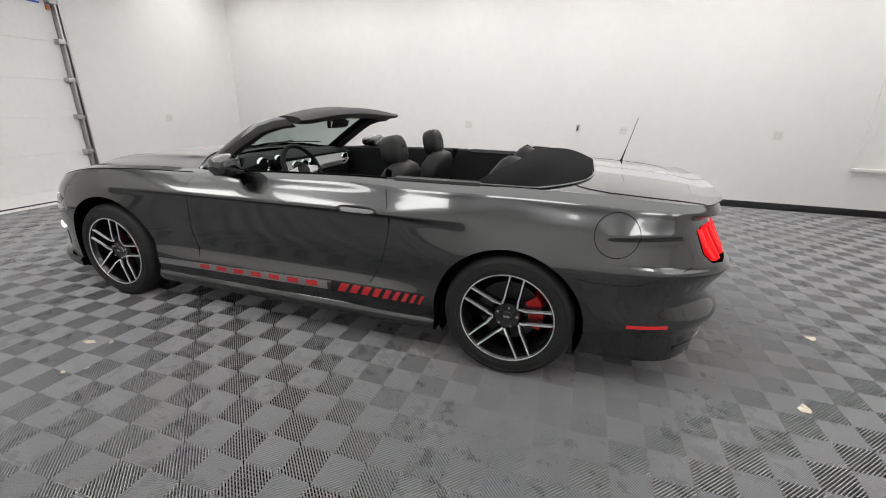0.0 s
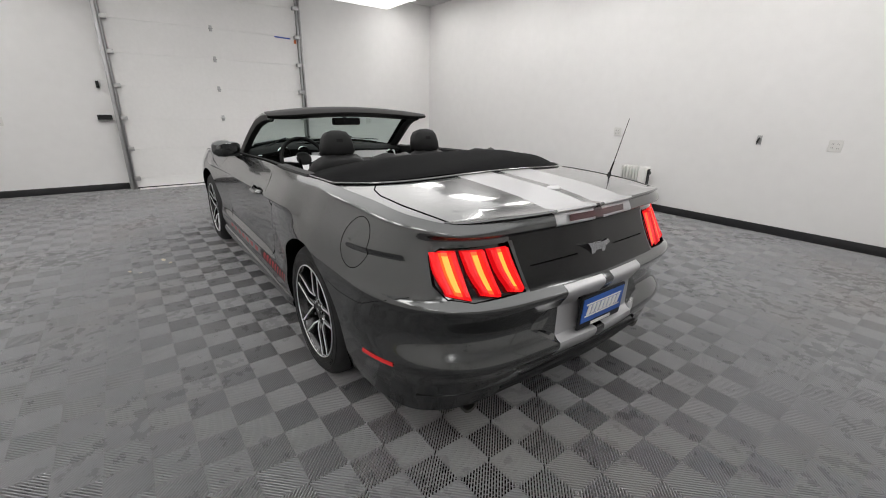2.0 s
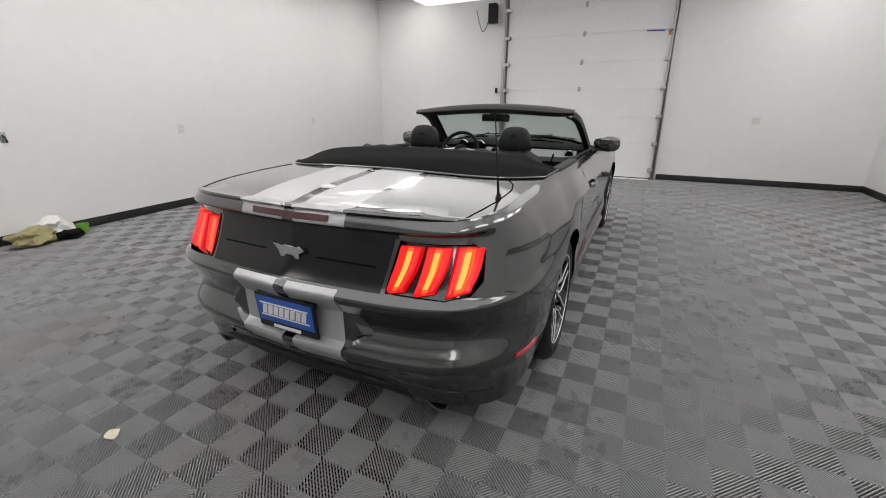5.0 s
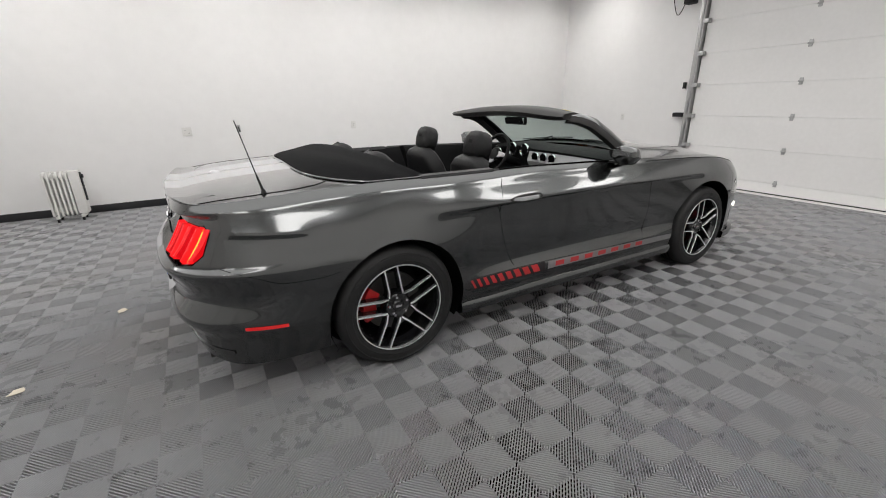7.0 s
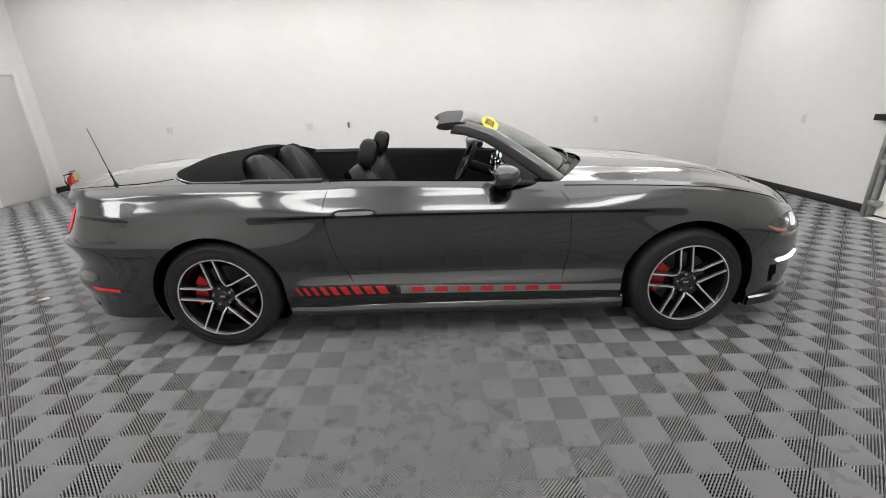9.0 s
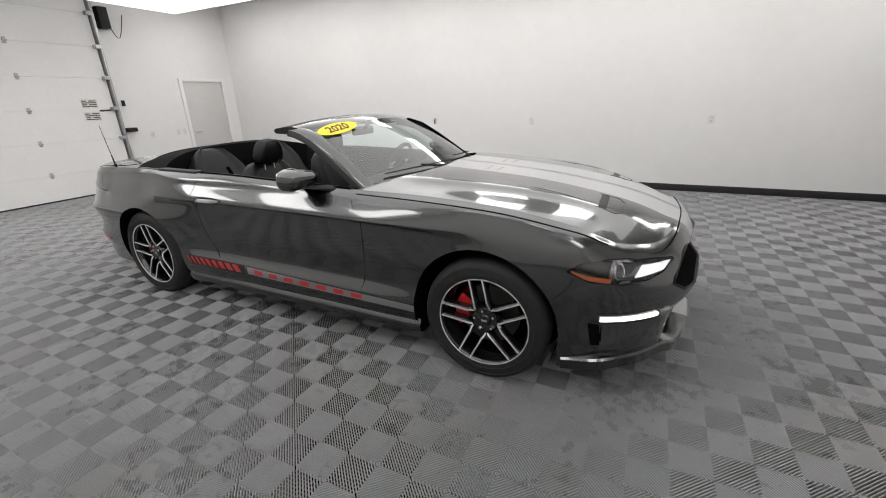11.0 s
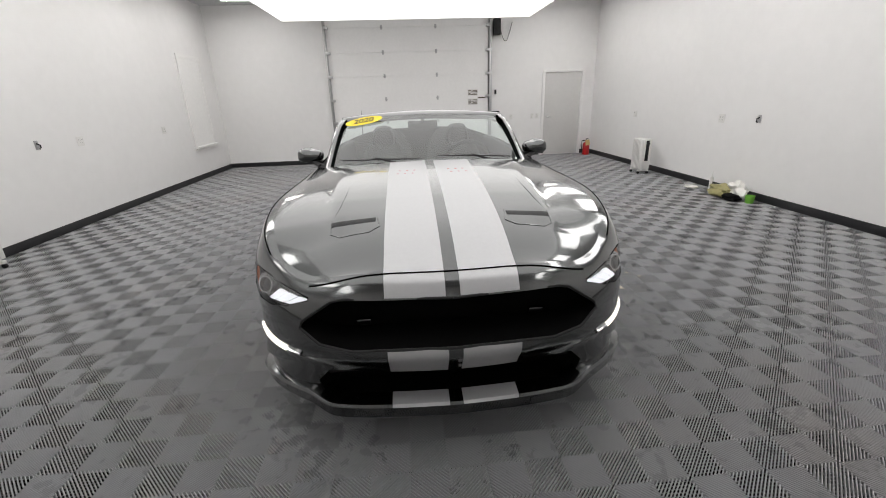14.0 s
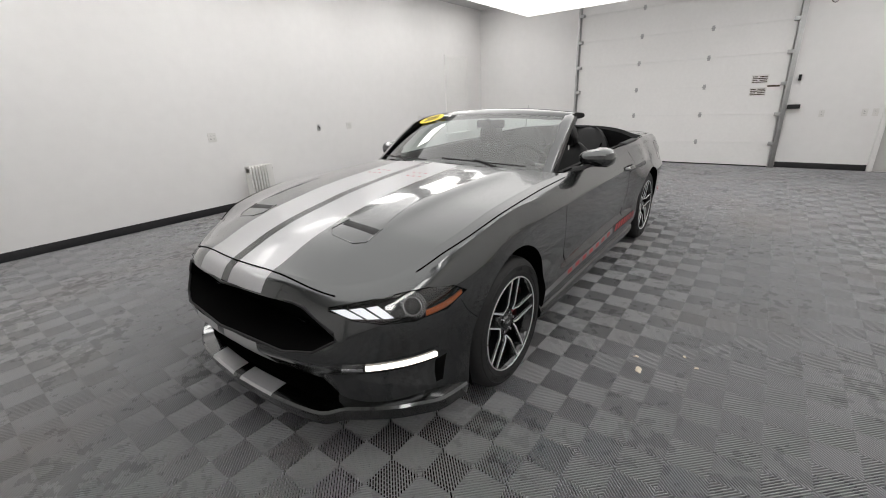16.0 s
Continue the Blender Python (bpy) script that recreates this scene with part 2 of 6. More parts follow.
def spline(xs, ys, x):
    """Natural cubic curve through points."""
    xs, ys, x = np.asarray(xs, float), np.asarray(ys, float), np.asarray(x, float)
    n = len(xs)
    h = np.diff(xs)
    A, r = np.eye(n), np.zeros(n)
    for i in range(1, n - 1):
        A[i, i - 1], A[i, i], A[i, i + 1] = h[i - 1], 2 * (h[i - 1] + h[i]), h[i]
        r[i] = 6 * ((ys[i + 1] - ys[i]) / h[i] - (ys[i] - ys[i - 1]) / h[i - 1])
    M = np.linalg.solve(A, r)
    k = np.clip(np.searchsorted(xs, x) - 1, 0, n - 2)
    a, b = xs[k + 1] - x, x - xs[k]
    hk = h[k]
    return (M[k] * a**3 + M[k + 1] * b**3) / (6 * hk) + (ys[k] / hk - M[k] * hk / 6) * a + (ys[k + 1] / hk - M[k + 1] * hk / 6) * b


def carve(bm, faces, poly, axes):
    """Cuts a convex 2D outline (anticlockwise, in the two coordinates named) into some faces; gives the faces inside."""
    i, j = axes
    k = 3 - i - j
    inside = list(faces)
    for (u0, v0), (u1, v1) in zip(poly, poly[1:] + poly[:1]):
        co, no = [0.0] * 3, [0.0] * 3
        co[i], co[j] = u0, v0
        no[i], no[j] = (v1 - v0), -(u1 - u0)
        if not inside:
            return []
        geom = list({v for f in inside for v in f.verts}) + list({e for f in inside for e in f.edges}) + inside
        r = bmesh.ops.bisect_plane(bm, geom=geom, dist=1e-6, plane_co=co, plane_no=no)
        n = Vector(no)
        seen, keep = set(), []
        for f in [g for g in r["geom"] if isinstance(g, bmesh.types.BMFace)] + inside:
            if f.is_valid and f not in seen:
                seen.add(f)
                if (f.calc_center_median() - Vector(co)).dot(n) < 0:
                    keep.append(f)
        inside = keep
    return inside


def take(bm, faces):
    """Moves faces into a mesh of their own."""
    out = bmesh.new()
    vm = {}
    for f in faces:
        vs = []
        for v in f.verts:
            if v not in vm:
                vm[v] = out.verts.new(v.co)
            vs.append(vm[v])
        g = out.faces.new(vs)
        g.material_index = f.material_index
        g.smooth = True
    bmesh.ops.delete(bm, geom=list(faces), context="FACES")
    return out


def mirrored(bm):
    """A copy of a mesh on the other side of the car."""
    out = bm.copy()
    for v in out.verts:
        v.co.y = -v.co.y
    bmesh.ops.reverse_faces(out, faces=out.faces)
    return out


def joined(bm, other):
    me = bpy.data.meshes.new("t")
    other.to_mesh(me)
    bm.from_mesh(me)
    bpy.data.meshes.remove(me)
    return bm

# ---------------------------------------------------------------- room shell
def wall(name, x0, x1, y0, y1, label, holes=()):
    bm = bmesh.new()
    add_box(bm, x0, x1, y0, y1, -0.05, ZC)
    ob = part(name, bm, M_WALL, smooth=False)
    return tagged(ob, label, "wall", kind="structure")


wall("wall_left", XR - 0.2, XF + 0.2, YL, YL + 0.2, "plain white painted drywall, lit from the ceiling")
wall("wall_right", XR - 0.2, XF + 0.2, YR - 0.2, YR, "plain white painted drywall, lit from the ceiling")
wall("wall_front", XF, XF + 0.2, YR, YL, "white painted end wall with a roller door")
wall("wall_rear", XR - 0.2, XR, YR, YL, "white painted end wall with a roller door and a side door")
bm = bmesh.new()
add_box(bm, XR - 0.2, XF + 0.2, YR - 0.2, YL + 0.2, ZC, ZC + 0.1)
tagged(part("ceiling", bm, M_CEIL, smooth=False), "grey painted ceiling above a stretched light fabric", "ceiling", kind="structure")
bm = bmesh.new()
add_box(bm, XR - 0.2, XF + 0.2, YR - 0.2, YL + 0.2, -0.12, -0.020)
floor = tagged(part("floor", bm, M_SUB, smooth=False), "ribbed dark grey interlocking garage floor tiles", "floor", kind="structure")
# light ceiling
bm = bmesh.new()
add_box(bm, -5.25, 3.45, -2.35, 2.4, 2.87, 2.93, bevel=0.02)
tagged(part("light_ceiling", bm, M_SOFTBOX), "stretched white fabric light ceiling glowing evenly", "light", kind="structure")

# ---------------------------------------------------------------- car body
PLAN_X = [2.40, 2.37, 2.25, 2.06, 1.83, 1.40, 1.00, 0.65, 0.0, -0.65, -1.00, -1.40, -1.82, -2.17, -2.35, -2.435, -2.46]
PLAN_Y = [0.0, 0.33, 0.63, 0.81, 0.905, 0.935, 0.918, 0.905, 0.900, 0.908, 0.931, 0.943, 0.924, 0.860, 0.71, 0.40, 0.0]
# heights of the ten lengthwise lines, from the nose round the side to the tail
LEVEL_Z = [
    [.210, .210, .210, .200, .180, .170, .175, .180, .180, .190, .200, .210, .205, .205, .230, .262, .262],
    [.290, .290, .290, .280, .270, .270, .265, .265, .265, .270, .280, .300, .310, .330, .350, .360, .360],
    [.410, .410, .405, .395, .380, .370, .365, .360, .360, .370, .380, .400, .410, .425, .435, .440, .440],
    [.500, .500, .490, .480, .480, .470, .470, .460, .460, .460, .480, .520, .530, .540, .540, .540, .540],
    [.570, .570, .570, .570, .600, .620, .620, .620, .620, .620, .630, .650, .660, .670, .672, .672, .672],
    [.660, .660, .655, .660, .700, .765, .785, .790, .795, .795, .790, .770, .735, .710, .705, .705, .705],
    [.705, .705, .688, .703, .765, .810, .820, .822, .826, .830, .830, .830, .820, .800, .790, .790, .790],
    [.750, .750, .722, .745, .825, .890, .905, .910, .920, .925, .930, .925, .910, .905, .900, .900, .900],
    [.775, .775, .742, .766, .850, .920, .935, .942, .958, .967, .970, .968, .955, .935, .925, .925, .925],
    [.795, .793, .757, .785, .870, .940, .958, .965, .985, 1.000, 1.000, 1.000, .990, .975, .965, .965, .965]]
LEVEL_OUT = [
    [-.100, -.100, -.055, -.026, -.022, -.060, -.060, -.045, -.045, -.050, -.070, -.080, -.056, -.045, -.060, -.072, -.072],
    [-.130, -.130, -.036, -.010, -.016, -.030, -.025, -.012, -.010, -.012, -.030, -.040, -.028, -.028, -.034, -.040, -.040],
    [-.055, -.055, -.028, -.014, -.012, -.015, -.012, -.004, 0, -.004, -.015, -.020, -.012, -.002, .002, .004, .004],
    [0, 0, 0, 0, -.008, -.008, -.026, -.034, -.035, -.034, -.020, -.001, -.003, -.026, -.046, -.050, -.050],
    [-.015, -.015, -.010, 0, 0, 0, -.016, -.022, -.023, -.022, -.006, .008, .006, .006, .010, .012, .012],
    [-.040, -.040, -.030, -.010, -.006, -.014, -.020, -.025, -.026, -.025, -.020, -.022, -.016, -.015, -.018, -.018, -.018],
    [-.055, -.055, -.045, -.030, -.018, -.020, .005, .012, .012, .011, -.006, -.045, -.042, -.045, -.065, -.070, -.070],
    [-.080, -.080, -.075, -.060, -.046, -.046, -.036, -.036, -.036, -.038, -.054, -.088, -.087, -.078, -.115, -.120, -.120],
    [-.100, -.100, -.100, -.082, -.065, -.060, -.062, -.060, -.056, -.060, -.076, -.110, -.110, -.086, -.072, -.078, -.078],
    [-.130, -.130, -.130, -.120, -.115, -.120, -.120, -.095, -.076, -.082, -.110, -.145, -.150, -.120, -.095, -.095, -.095]]


def plan_curve():
    x, y = np.array(PLAN_X), np.array(PLAN_Y)
    s = np.concatenate([[0], np.cumsum(np.hypot(np.diff(x), np.diff(y)))])
    return s


S_CTRL = plan_curve()


def ease(q):
    q = np.clip(q, 0.0, 1.0)
    return q * q * (3 - 2 * q)


def crease(x, z, shoulder):
    """Outward swell of the two pressed lines of the side: along the shoulder, and the short one before the tail lamp."""
    run = float(ease((1.12 - x) / 0.40) * ease((x + 1.06) / 0.35))
    d = z - shoulder
    out = run * 0.007 * np.where(d >= 0, np.exp(-np.abs(d) / 0.035), np.clip(1 + d / 0.016, 0, 1))
    run = float(ease((-1.78 - x) / 0.12) * ease((x + 2.20) / 0.08))
    d = z - (0.822 + 0.020 * (-1.80 - x) / 0.30)
    u = np.maximum(-d, 0)
    return out + run * np.where(d >= 0, 0.009 * np.exp(-np.abs(d) / 0.05), np.where(u < 0.022, 0.009 - 0.018 * u / 0.022, -0.009 * np.exp(-(u - 0.022) / 0.05)))


def ring_point(s, lev):
    """A point of the body side; s runs along the plan, lev up the side from 0 to 9."""
    s = np.atleast_1d(np.asarray(s, float))
    x, y = spline(S_CTRL, PLAN_X, s), spline(S_CTRL, PLAN_Y, s)
    e = 1e-3
    tx, ty = spline(S_CTRL, PLAN_X, s + e) - spline(S_CTRL, PLAN_X, s - e), spline(S_CTRL, PLAN_Y, s + e) - spline(S_CTRL, PLAN_Y, s - e)
    n = np.hypot(tx, ty)
    nx, ny = -ty / n, tx / n
    nx, ny = -nx, -ny
    zs = np.array([pchip(S_CTRL, row, s) for row in LEVEL_Z])
    os = np.array([pchip(S_CTRL, row, s) for row in LEVEL_OUT])
    lv = np.arange(10.0)
    out = []
    for i in range(len(s)):
        z, o = pchip(lv, zs[:, i], lev), pchip(lv, os[:, i], lev)
        o = o + crease(x[i], z, zs[6, i])
        ends = s[i] < 1e-6 or s[i] > S_CTRL[-1] - 1e-6
        px, py = x[i] + nx[i] * o, (np.zeros_like(o) if ends else y[i] + ny[i] * o)
        out.append([Vector((a, max(b, 0.0), c)) for a, b, c in zip(px, py, z)])
    return out


TOP = 9.0
lev = np.linspace(0, TOP, 116)
svals = np.linspace(0, S_CTRL[-1], 210)
side_bm = bmesh.new()
ring = ring_point(svals, lev)
grid_faces(side_bm, ring)


def circle(cx, cz, r, n=40):
    return [(cx + r * math.cos(2 * math.pi * i / n), cz + r * math.sin(2 * math.pi * i / n)) for i in range(n)]


def side_faces(bm, x0, x1, ymin=0.5):
    return [f for f in bm.faces if x0 < f.calc_center_median().x < x1 and f.calc_center_median().y > ymin]


ARCHES = ((1.386, 0.346, 0.395), (-1.392, 0.338, 0.386))
for cx, cz, cr in ARCHES:
    inner = carve(side_bm, side_faces(side_bm, cx - 0.55, cx + 0.55), circle(cx, cz, cr), (0, 2))
    low = carve(side_bm, side_faces(side_bm, cx - 0.55, cx + 0.55), [(cx - cr, 0), (cx + cr, 0), (cx + cr, cz), (cx - cr, cz)], (0, 2))
    bmesh.ops.delete(side_bm, geom=list({f for f in inner + low if f.is_valid}), context="FACES")

car = thing("car", "dark grey metallic convertible with roof down and silver stripes", "car")
BODY_MATS = [M_PAINT, M_STRIPE, M_DECAL, M_RED, M_TAILBLACK, M_BLACK, M_VOID]


def faces_where(bm, test):
    return [f for f in bm.faces if test(f.calc_center_median())]


def surface(bm):
    from mathutils.bvhtree import BVHTree
    return BVHTree.FromBMesh(bm)


SIDE = surface(side_bm)


def on_side(x, z, lift=0.0):
    """Point and outward normal of the left body side at x, z."""
    p, n, _, _ = SIDE.ray_cast(Vector((x, 2.0, z)), Vector((0, -1, 0)))
    if p is None:
        p, n, _, _ = SIDE.find_nearest(Vector((x, 0.9, z)))
    n = n if n.y > 0 else -n
    return p + n * lift, n


def on_end(y, z, sign, lift=0.0):
    """Point and outward normal of the nose (sign 1) or tail (-1) at y, z."""
    p, n, _, _ = SIDE.ray_cast(Vector((4.0 * sign, y, z)), Vector((-sign, 0, 0)))
    if p is None:
        p, n, _, _ = SIDE.find_nearest(Vector((2.4 * sign, y, z)))
    n = n if n.x * sign > 0 else -n
    return p + n * lift, n


def seam(points, radius=0.0028, closed=False, close=0.05):
    """A dark panel gap along surface points."""
    pts = [Vector(p) for p in points]
    if closed:
        pts.append(pts[0])
    dense = []
    for a, b in zip(pts, pts[1:]):
        k = max(1, int((b - a).length / close))
        dense += [a.lerp(b, i / k) for i in range(k)]
    return dense + [pts[-1]]


def side_path(pairs, n=14):
    xs, zs = [p[0] for p in pairs], [p[1] for p in pairs]
    d = np.concatenate([[0], np.cumsum(np.hypot(np.diff(xs), np.diff(zs)))])
    t = np.linspace(0, d[-1], n)
    X, Z = pchip(d, xs, t), pchip(d, zs, t)
    return [on_side(float(a), float(b), -0.0014)[0] for a, b in zip(X, Z)]


def both_sides(name, make, mats, parent, label="", **kw):
    bm = make()
    obs = [part(name, bm.copy(), mats, parent, label, **kw), part(name, mirrored(bm), mats, parent, label, **kw)]
    bm.free()
    return obs


# ---- side stripe: grey band, plain red blocks and slanted red bars
def band(u, top):
    return (0.405 - 0.022 * (u + 0.97)) if top else (0.327 - 0.012 * (u + 0.97))


def paint(poly, index, x0=-1.1, x1=1.1):
    for f in carve(side_bm, side_faces(side_bm, x0, x1, 0.6), poly, (0, 2)):
        f.material_index = index


def band_poly(xa, xb, ta, tb, slant=0.0):
    def at(x, t):
        return band(x, False) + t * (band(x, True) - band(x, False))
    return [(xa + slant * (1 - ta), at(xa, ta)), (xb + slant * (1 - ta), at(xb, ta)), (xb, at(xb, tb)), (xa, at(xa, tb))]


paint(band_poly(-0.93, -0.36, 0.08, 0.92), 5, -1.05, -0.25)
bx = -0.955
for k in range(9):
    w = 0.016 + 0.0048 * k
    paint(band_poly(bx, bx + w, 0.14, 0.86, 0.035), 3, bx - 0.1, bx + 0.2)
    bx += w + 0.026
paint(band_poly(-0.335, 1.02, 0.14, 0.86, 0.0), 2, -0.45, 1.1)
for t0, t1, index in ((0.0, 0.06, 5), (0.93, 0.985, 5)):
    paint(band_poly(-0.95, 1.02, t0, t1), index, -1.05, 1.1)
paint([(-0.93, 0.300), (1.02, 0.284), (1.02, 0.288), (-0.93, 0.304)], 5, -1.05, 1.1)
for k in range(7):
    xl = -0.268 + 0.1370 * k
    paint(band_poly(xl, xl + 0.078, 0.27, 0.75), 3, xl - 0.1, xl + 0.2)

# ---- nose: grille, lower intake, stripes
nose = lambda: faces_where(side_bm, lambda c: c.x > 2.0 and c.y < 0.75)
GRILLE = [(-0.01, 0.530), (0.40, 0.518), (0.53, 0.530), (0.612, 0.580), (0.60, 0.61), (0.475, 0.698), (0.43, 0.710), (-0.01, 0.718)]
dead = carve(side_bm, nose(), GRILLE, (1, 2))
bmesh.ops.delete(side_bm, geom=dead, context="FACES")
INTAKE = [(-0.01, 0.18), (0.45, 0.18), (0.55, 0.255), (0.57, 0.32), (0.505, 0.392), (0.35, 0.383), (-0.01, 0.379)]
dead = carve(side_bm, nose(), INTAKE, (1, 2))
bmesh.ops.delete(side_bm, geom=dead, context="FACES")
for z0, z1 in ((0.379, 0.528), (0.72, 0.85)):
    for f in carve(side_bm, nose(), [(0.028, z0), (0.262, z0), (0.262, z1), (0.028, z1)], (1, 2)):
        f.material_index = 1

# ---- tail: black panel, stripes, plate recess, dark valance
tail = lambda: faces_where(side_bm, lambda c: c.x < -1.9 and c.y < 0.80)
for f in carve(side_bm, tail(), [(-0.01, 0.25), (0.70, 0.20), (0.62, 0.300), (0.44, 0.318), (0.40, 0.345), (-0.01, 0.352)], (1, 2)):
    f.material_index = 5
for f in carve(side_bm, tail(), [(-0.01, 0.708), (0.432, 0.708), (0.448, 0.893), (-0.01, 0.893)], (1, 2)):
    f.material_index = 4
# shade under the spoiler overhang, painted as a black strip
for f in carve(side_bm, tail(), [(-0.01, 0.893), (0.46, 0.886), (0.46, 0.915), (-0.01, 0.918)], (1, 2)):
    f.material_index = 4
for z0, z1 in ((0.375, 0.47), (0.625, 0.70), (0.918, 1.0)):
    for f in carve(side_bm, tail(), [(0.028, z0), (0.262, z0), (0.262, z1), (0.028, z1)], (1, 2)):
        f.material_index = 1
for f in carve(side_bm, tail(), [(0.16, 0.47), (0.262, 0.47), (0.262, 0.625), (0.16, 0.625)], (1, 2)):
    f.material_index = 1
RECESS = [(-0.01, 0.450), (0.27, 0.450), (0.385, 0.52), (0.33, 0.605), (-0.01, 0.612)]
bmesh.ops.delete(side_bm, geom=carve(side_bm, tail(), RECESS, (1, 2)), context="FACES")
for f in carve(side_bm, faces_where(side_bm, lambda c: c.x > 1.7 and c.y > 0.6), [(1.925, 0.315), (1.965, 0.315), (1.955, 0.425), (1.905, 0.435)], (0, 2)):
    f.material_index = 6
TAIL_LAMP = [(0.452, 0.712), (0.66, 0.702), (0.735, 0.713), (0.762, 0.755), (0.752, 0.85), (0.715, 0.875), (0.468, 0.882)]
lamp_bm = take(side_bm, carve(side_bm, faces_where(side_bm, lambda c: c.x < -1.9 and c.y > 0.3), TAIL_LAMP, (1, 2)))
HEAD_LAMP = [(1.80, 0.690), (1.90, 0.642), (2.03, 0.628), (2.13, 0.636), (2.19, 0.655), (2.232, 0.690), (2.225, 0.700), (2.13, 0.718), (2.03, 0.734), (1.95, 0.741), (1.86, 0.728)]
head_bm = take(side_bm, carve(side_bm, faces_where(side_bm, lambda c: c.x > 1.6 and c.y > 0.45), HEAD_LAMP, (0, 2)))
DOOR = [(-0.615, 0.412), (0.632, 0.378), (0.668, 0.60), (0.662, 0.809), (0.57, 1.10), (-0.70, 1.10), (-0.745, 0.83), (-0.705, 0.60)]
door_bm = take(side_bm, carve(side_bm, side_faces(side_bm, -1.0, 0.9, 0.6), DOOR, (0, 2)))
full = joined(side_bm.copy(), mirrored(side_bm))
bmesh.ops.remove_doubles(full, verts=full.verts[:], dist=1e-4)
body = part("body", full, BODY_MATS, car, "dark grey painted shell with dark plastic lower trim", sharp=50)
doors = [part("door", door_bm.copy(), BODY_MATS, car, "dark grey door with grey and red stripe", sharp=50),
         part("door", mirrored(door_bm), BODY_MATS, car, "dark grey door with grey and red stripe", sharp=50)]


# ---- hood and deck as crowned sheets inside the top edge
def edge_line(s0, s1, n=120, lv=9.0):
    return [p[0] for p in ring_point(np.linspace(s0, s1, n), np.array([lv]))]


def s_at_x(x):
    ss = np.linspace(0, S_CTRL[-1], 2000)
    return float(ss[np.argmin(np.abs(spline(S_CTRL, PLAN_X, ss) - x))])


def top_patch(edge, x0, xb, zc, bow, nt, nv, power):
    """Crowned sheet over one half of the car between the centre line and an edge curve, from x0 to xb."""
    E = np.array([tuple(q) for q in edge])
    o = np.argsort(E[:, 0])
    ex, ey, ez = E[o, 0], E[o, 1], E[o, 2]
    cx, cz = np.array(zc[0]), np.array(zc[1])
    oc = np.argsort(cx)
    P = np.zeros((nt, nv, 3))
    for i, t in enumerate(np.linspace(0, 1, nt)):
        for j, v in enumerate(np.linspace(0, 1, nv)):
            x = x0 + (xb - x0) * t ** 1.7 + bow(v) * t ** 3
            c = float(spline(cx[oc], cz[oc], x))
            y, z = np.interp(x, ex, ey), np.interp(x, ex, ez)
            P[i, j] = (x, v * y, c + (z - c) * v ** power)
    return P


NU, NV = 50, 90
h_edge = edge_line(0, s_at_x(0.60), 300)
H = top_patch(h_edge, h_edge[0].x, 0.87, ([h_edge[0].x, 2.1, 1.8, 1.5, 1.2, 0.87, 0.5], [h_edge[0].z, .862, .925, .968, .997, 1.02, 1.03]), lambda v: 0.07 * math.sin(math.pi * v) * (1 - v) - 0.27 * v ** 2.4, NV, NU, 2.6)
for i in range(NV):
    for j in range(NU):
        x, y, z = H[i, j]
        along = np.clip((2.15 - x) / 0.5, 0, 1) * np.clip((x - 0.60) / 0.3, 0, 1)
        edge = np.clip((1 - j / (NU - 1)) / 0.15, 0, 1)
        ridge = 0.60 - 0.11 * np.clip((x - 1.0) / 1.2, 0, 1)
        H[i, j, 2] += edge * along * (0.005 * np.exp(-((y - ridge) / 0.07) ** 2) + 0.014 / (1 + np.exp((y - ridge) / 0.016)))
h_back = H[-1]
hood_bm = bmesh.new()
grid_faces(hood_bm, [[Vector(p) for p in row] for row in H])
for f in carve(hood_bm, list(hood_bm.faces), [(0.3, 0.028), (3, 0.028), (3, 0.262), (0.3, 0.262)], (0, 1)):
    f.material_index = 1
HOOD = surface(hood_bm)


def on_hood(x, y, lift=0.0):
    p, n, _, _ = HOOD.ray_cast(Vector((x, y, 2.0)), Vector((0, 0, -1)))
    if p is None:
        p, n, _, _ = HOOD.find_nearest(Vector((x, y, 0.95)))
    n = n if n.z > 0 else -n
    return p + n * lift, n


hood = part("hood", joined(hood_bm.copy(), mirrored(hood_bm)), [M_PAINT, M_STRIPE], car, "dark grey hood with two silver stripes", sharp=60)

d_edge = edge_line(S_CTRL[-1], s_at_x(-1.48), 300)
D = top_patch(d_edge, d_edge[0].x, -1.74, ([d_edge[0].x, -2.2, -1.95, -1.74, -1.3], [d_edge[0].z + 0.004, 1.0, 1.022, 1.035, 1.04]), lambda v: 0.25 * v ** 5, 60, NU, 2.4)
deck_bm = bmesh.new()
grid_faces(deck_bm, [[Vector(p) for p in row] for row in D])
for f in carve(deck_bm, list(deck_bm.faces), [(-3, 0.028), (0, 0.028), (0, 0.262), (-3, 0.262)], (0, 1)):
    f.material_index = 1
DECK = surface(deck_bm)
boot_lid = part("boot_lid", joined(deck_bm.copy(), mirrored(deck_bm)), [M_PAINT, M_STRIPE], car, "dark grey boot lid with two silver stripes")


def on_deck(x, y, lift=0.0):
    p, n, _, _ = DECK.find_nearest(Vector((x, abs(y), 1.0)))
    n = n if n.z > 0 else -n
    if y < 0:
        p, n = Vector((p.x, -p.y, p.z)), Vector((n.x, -n.y, n.z))
    return p + n * lift, n


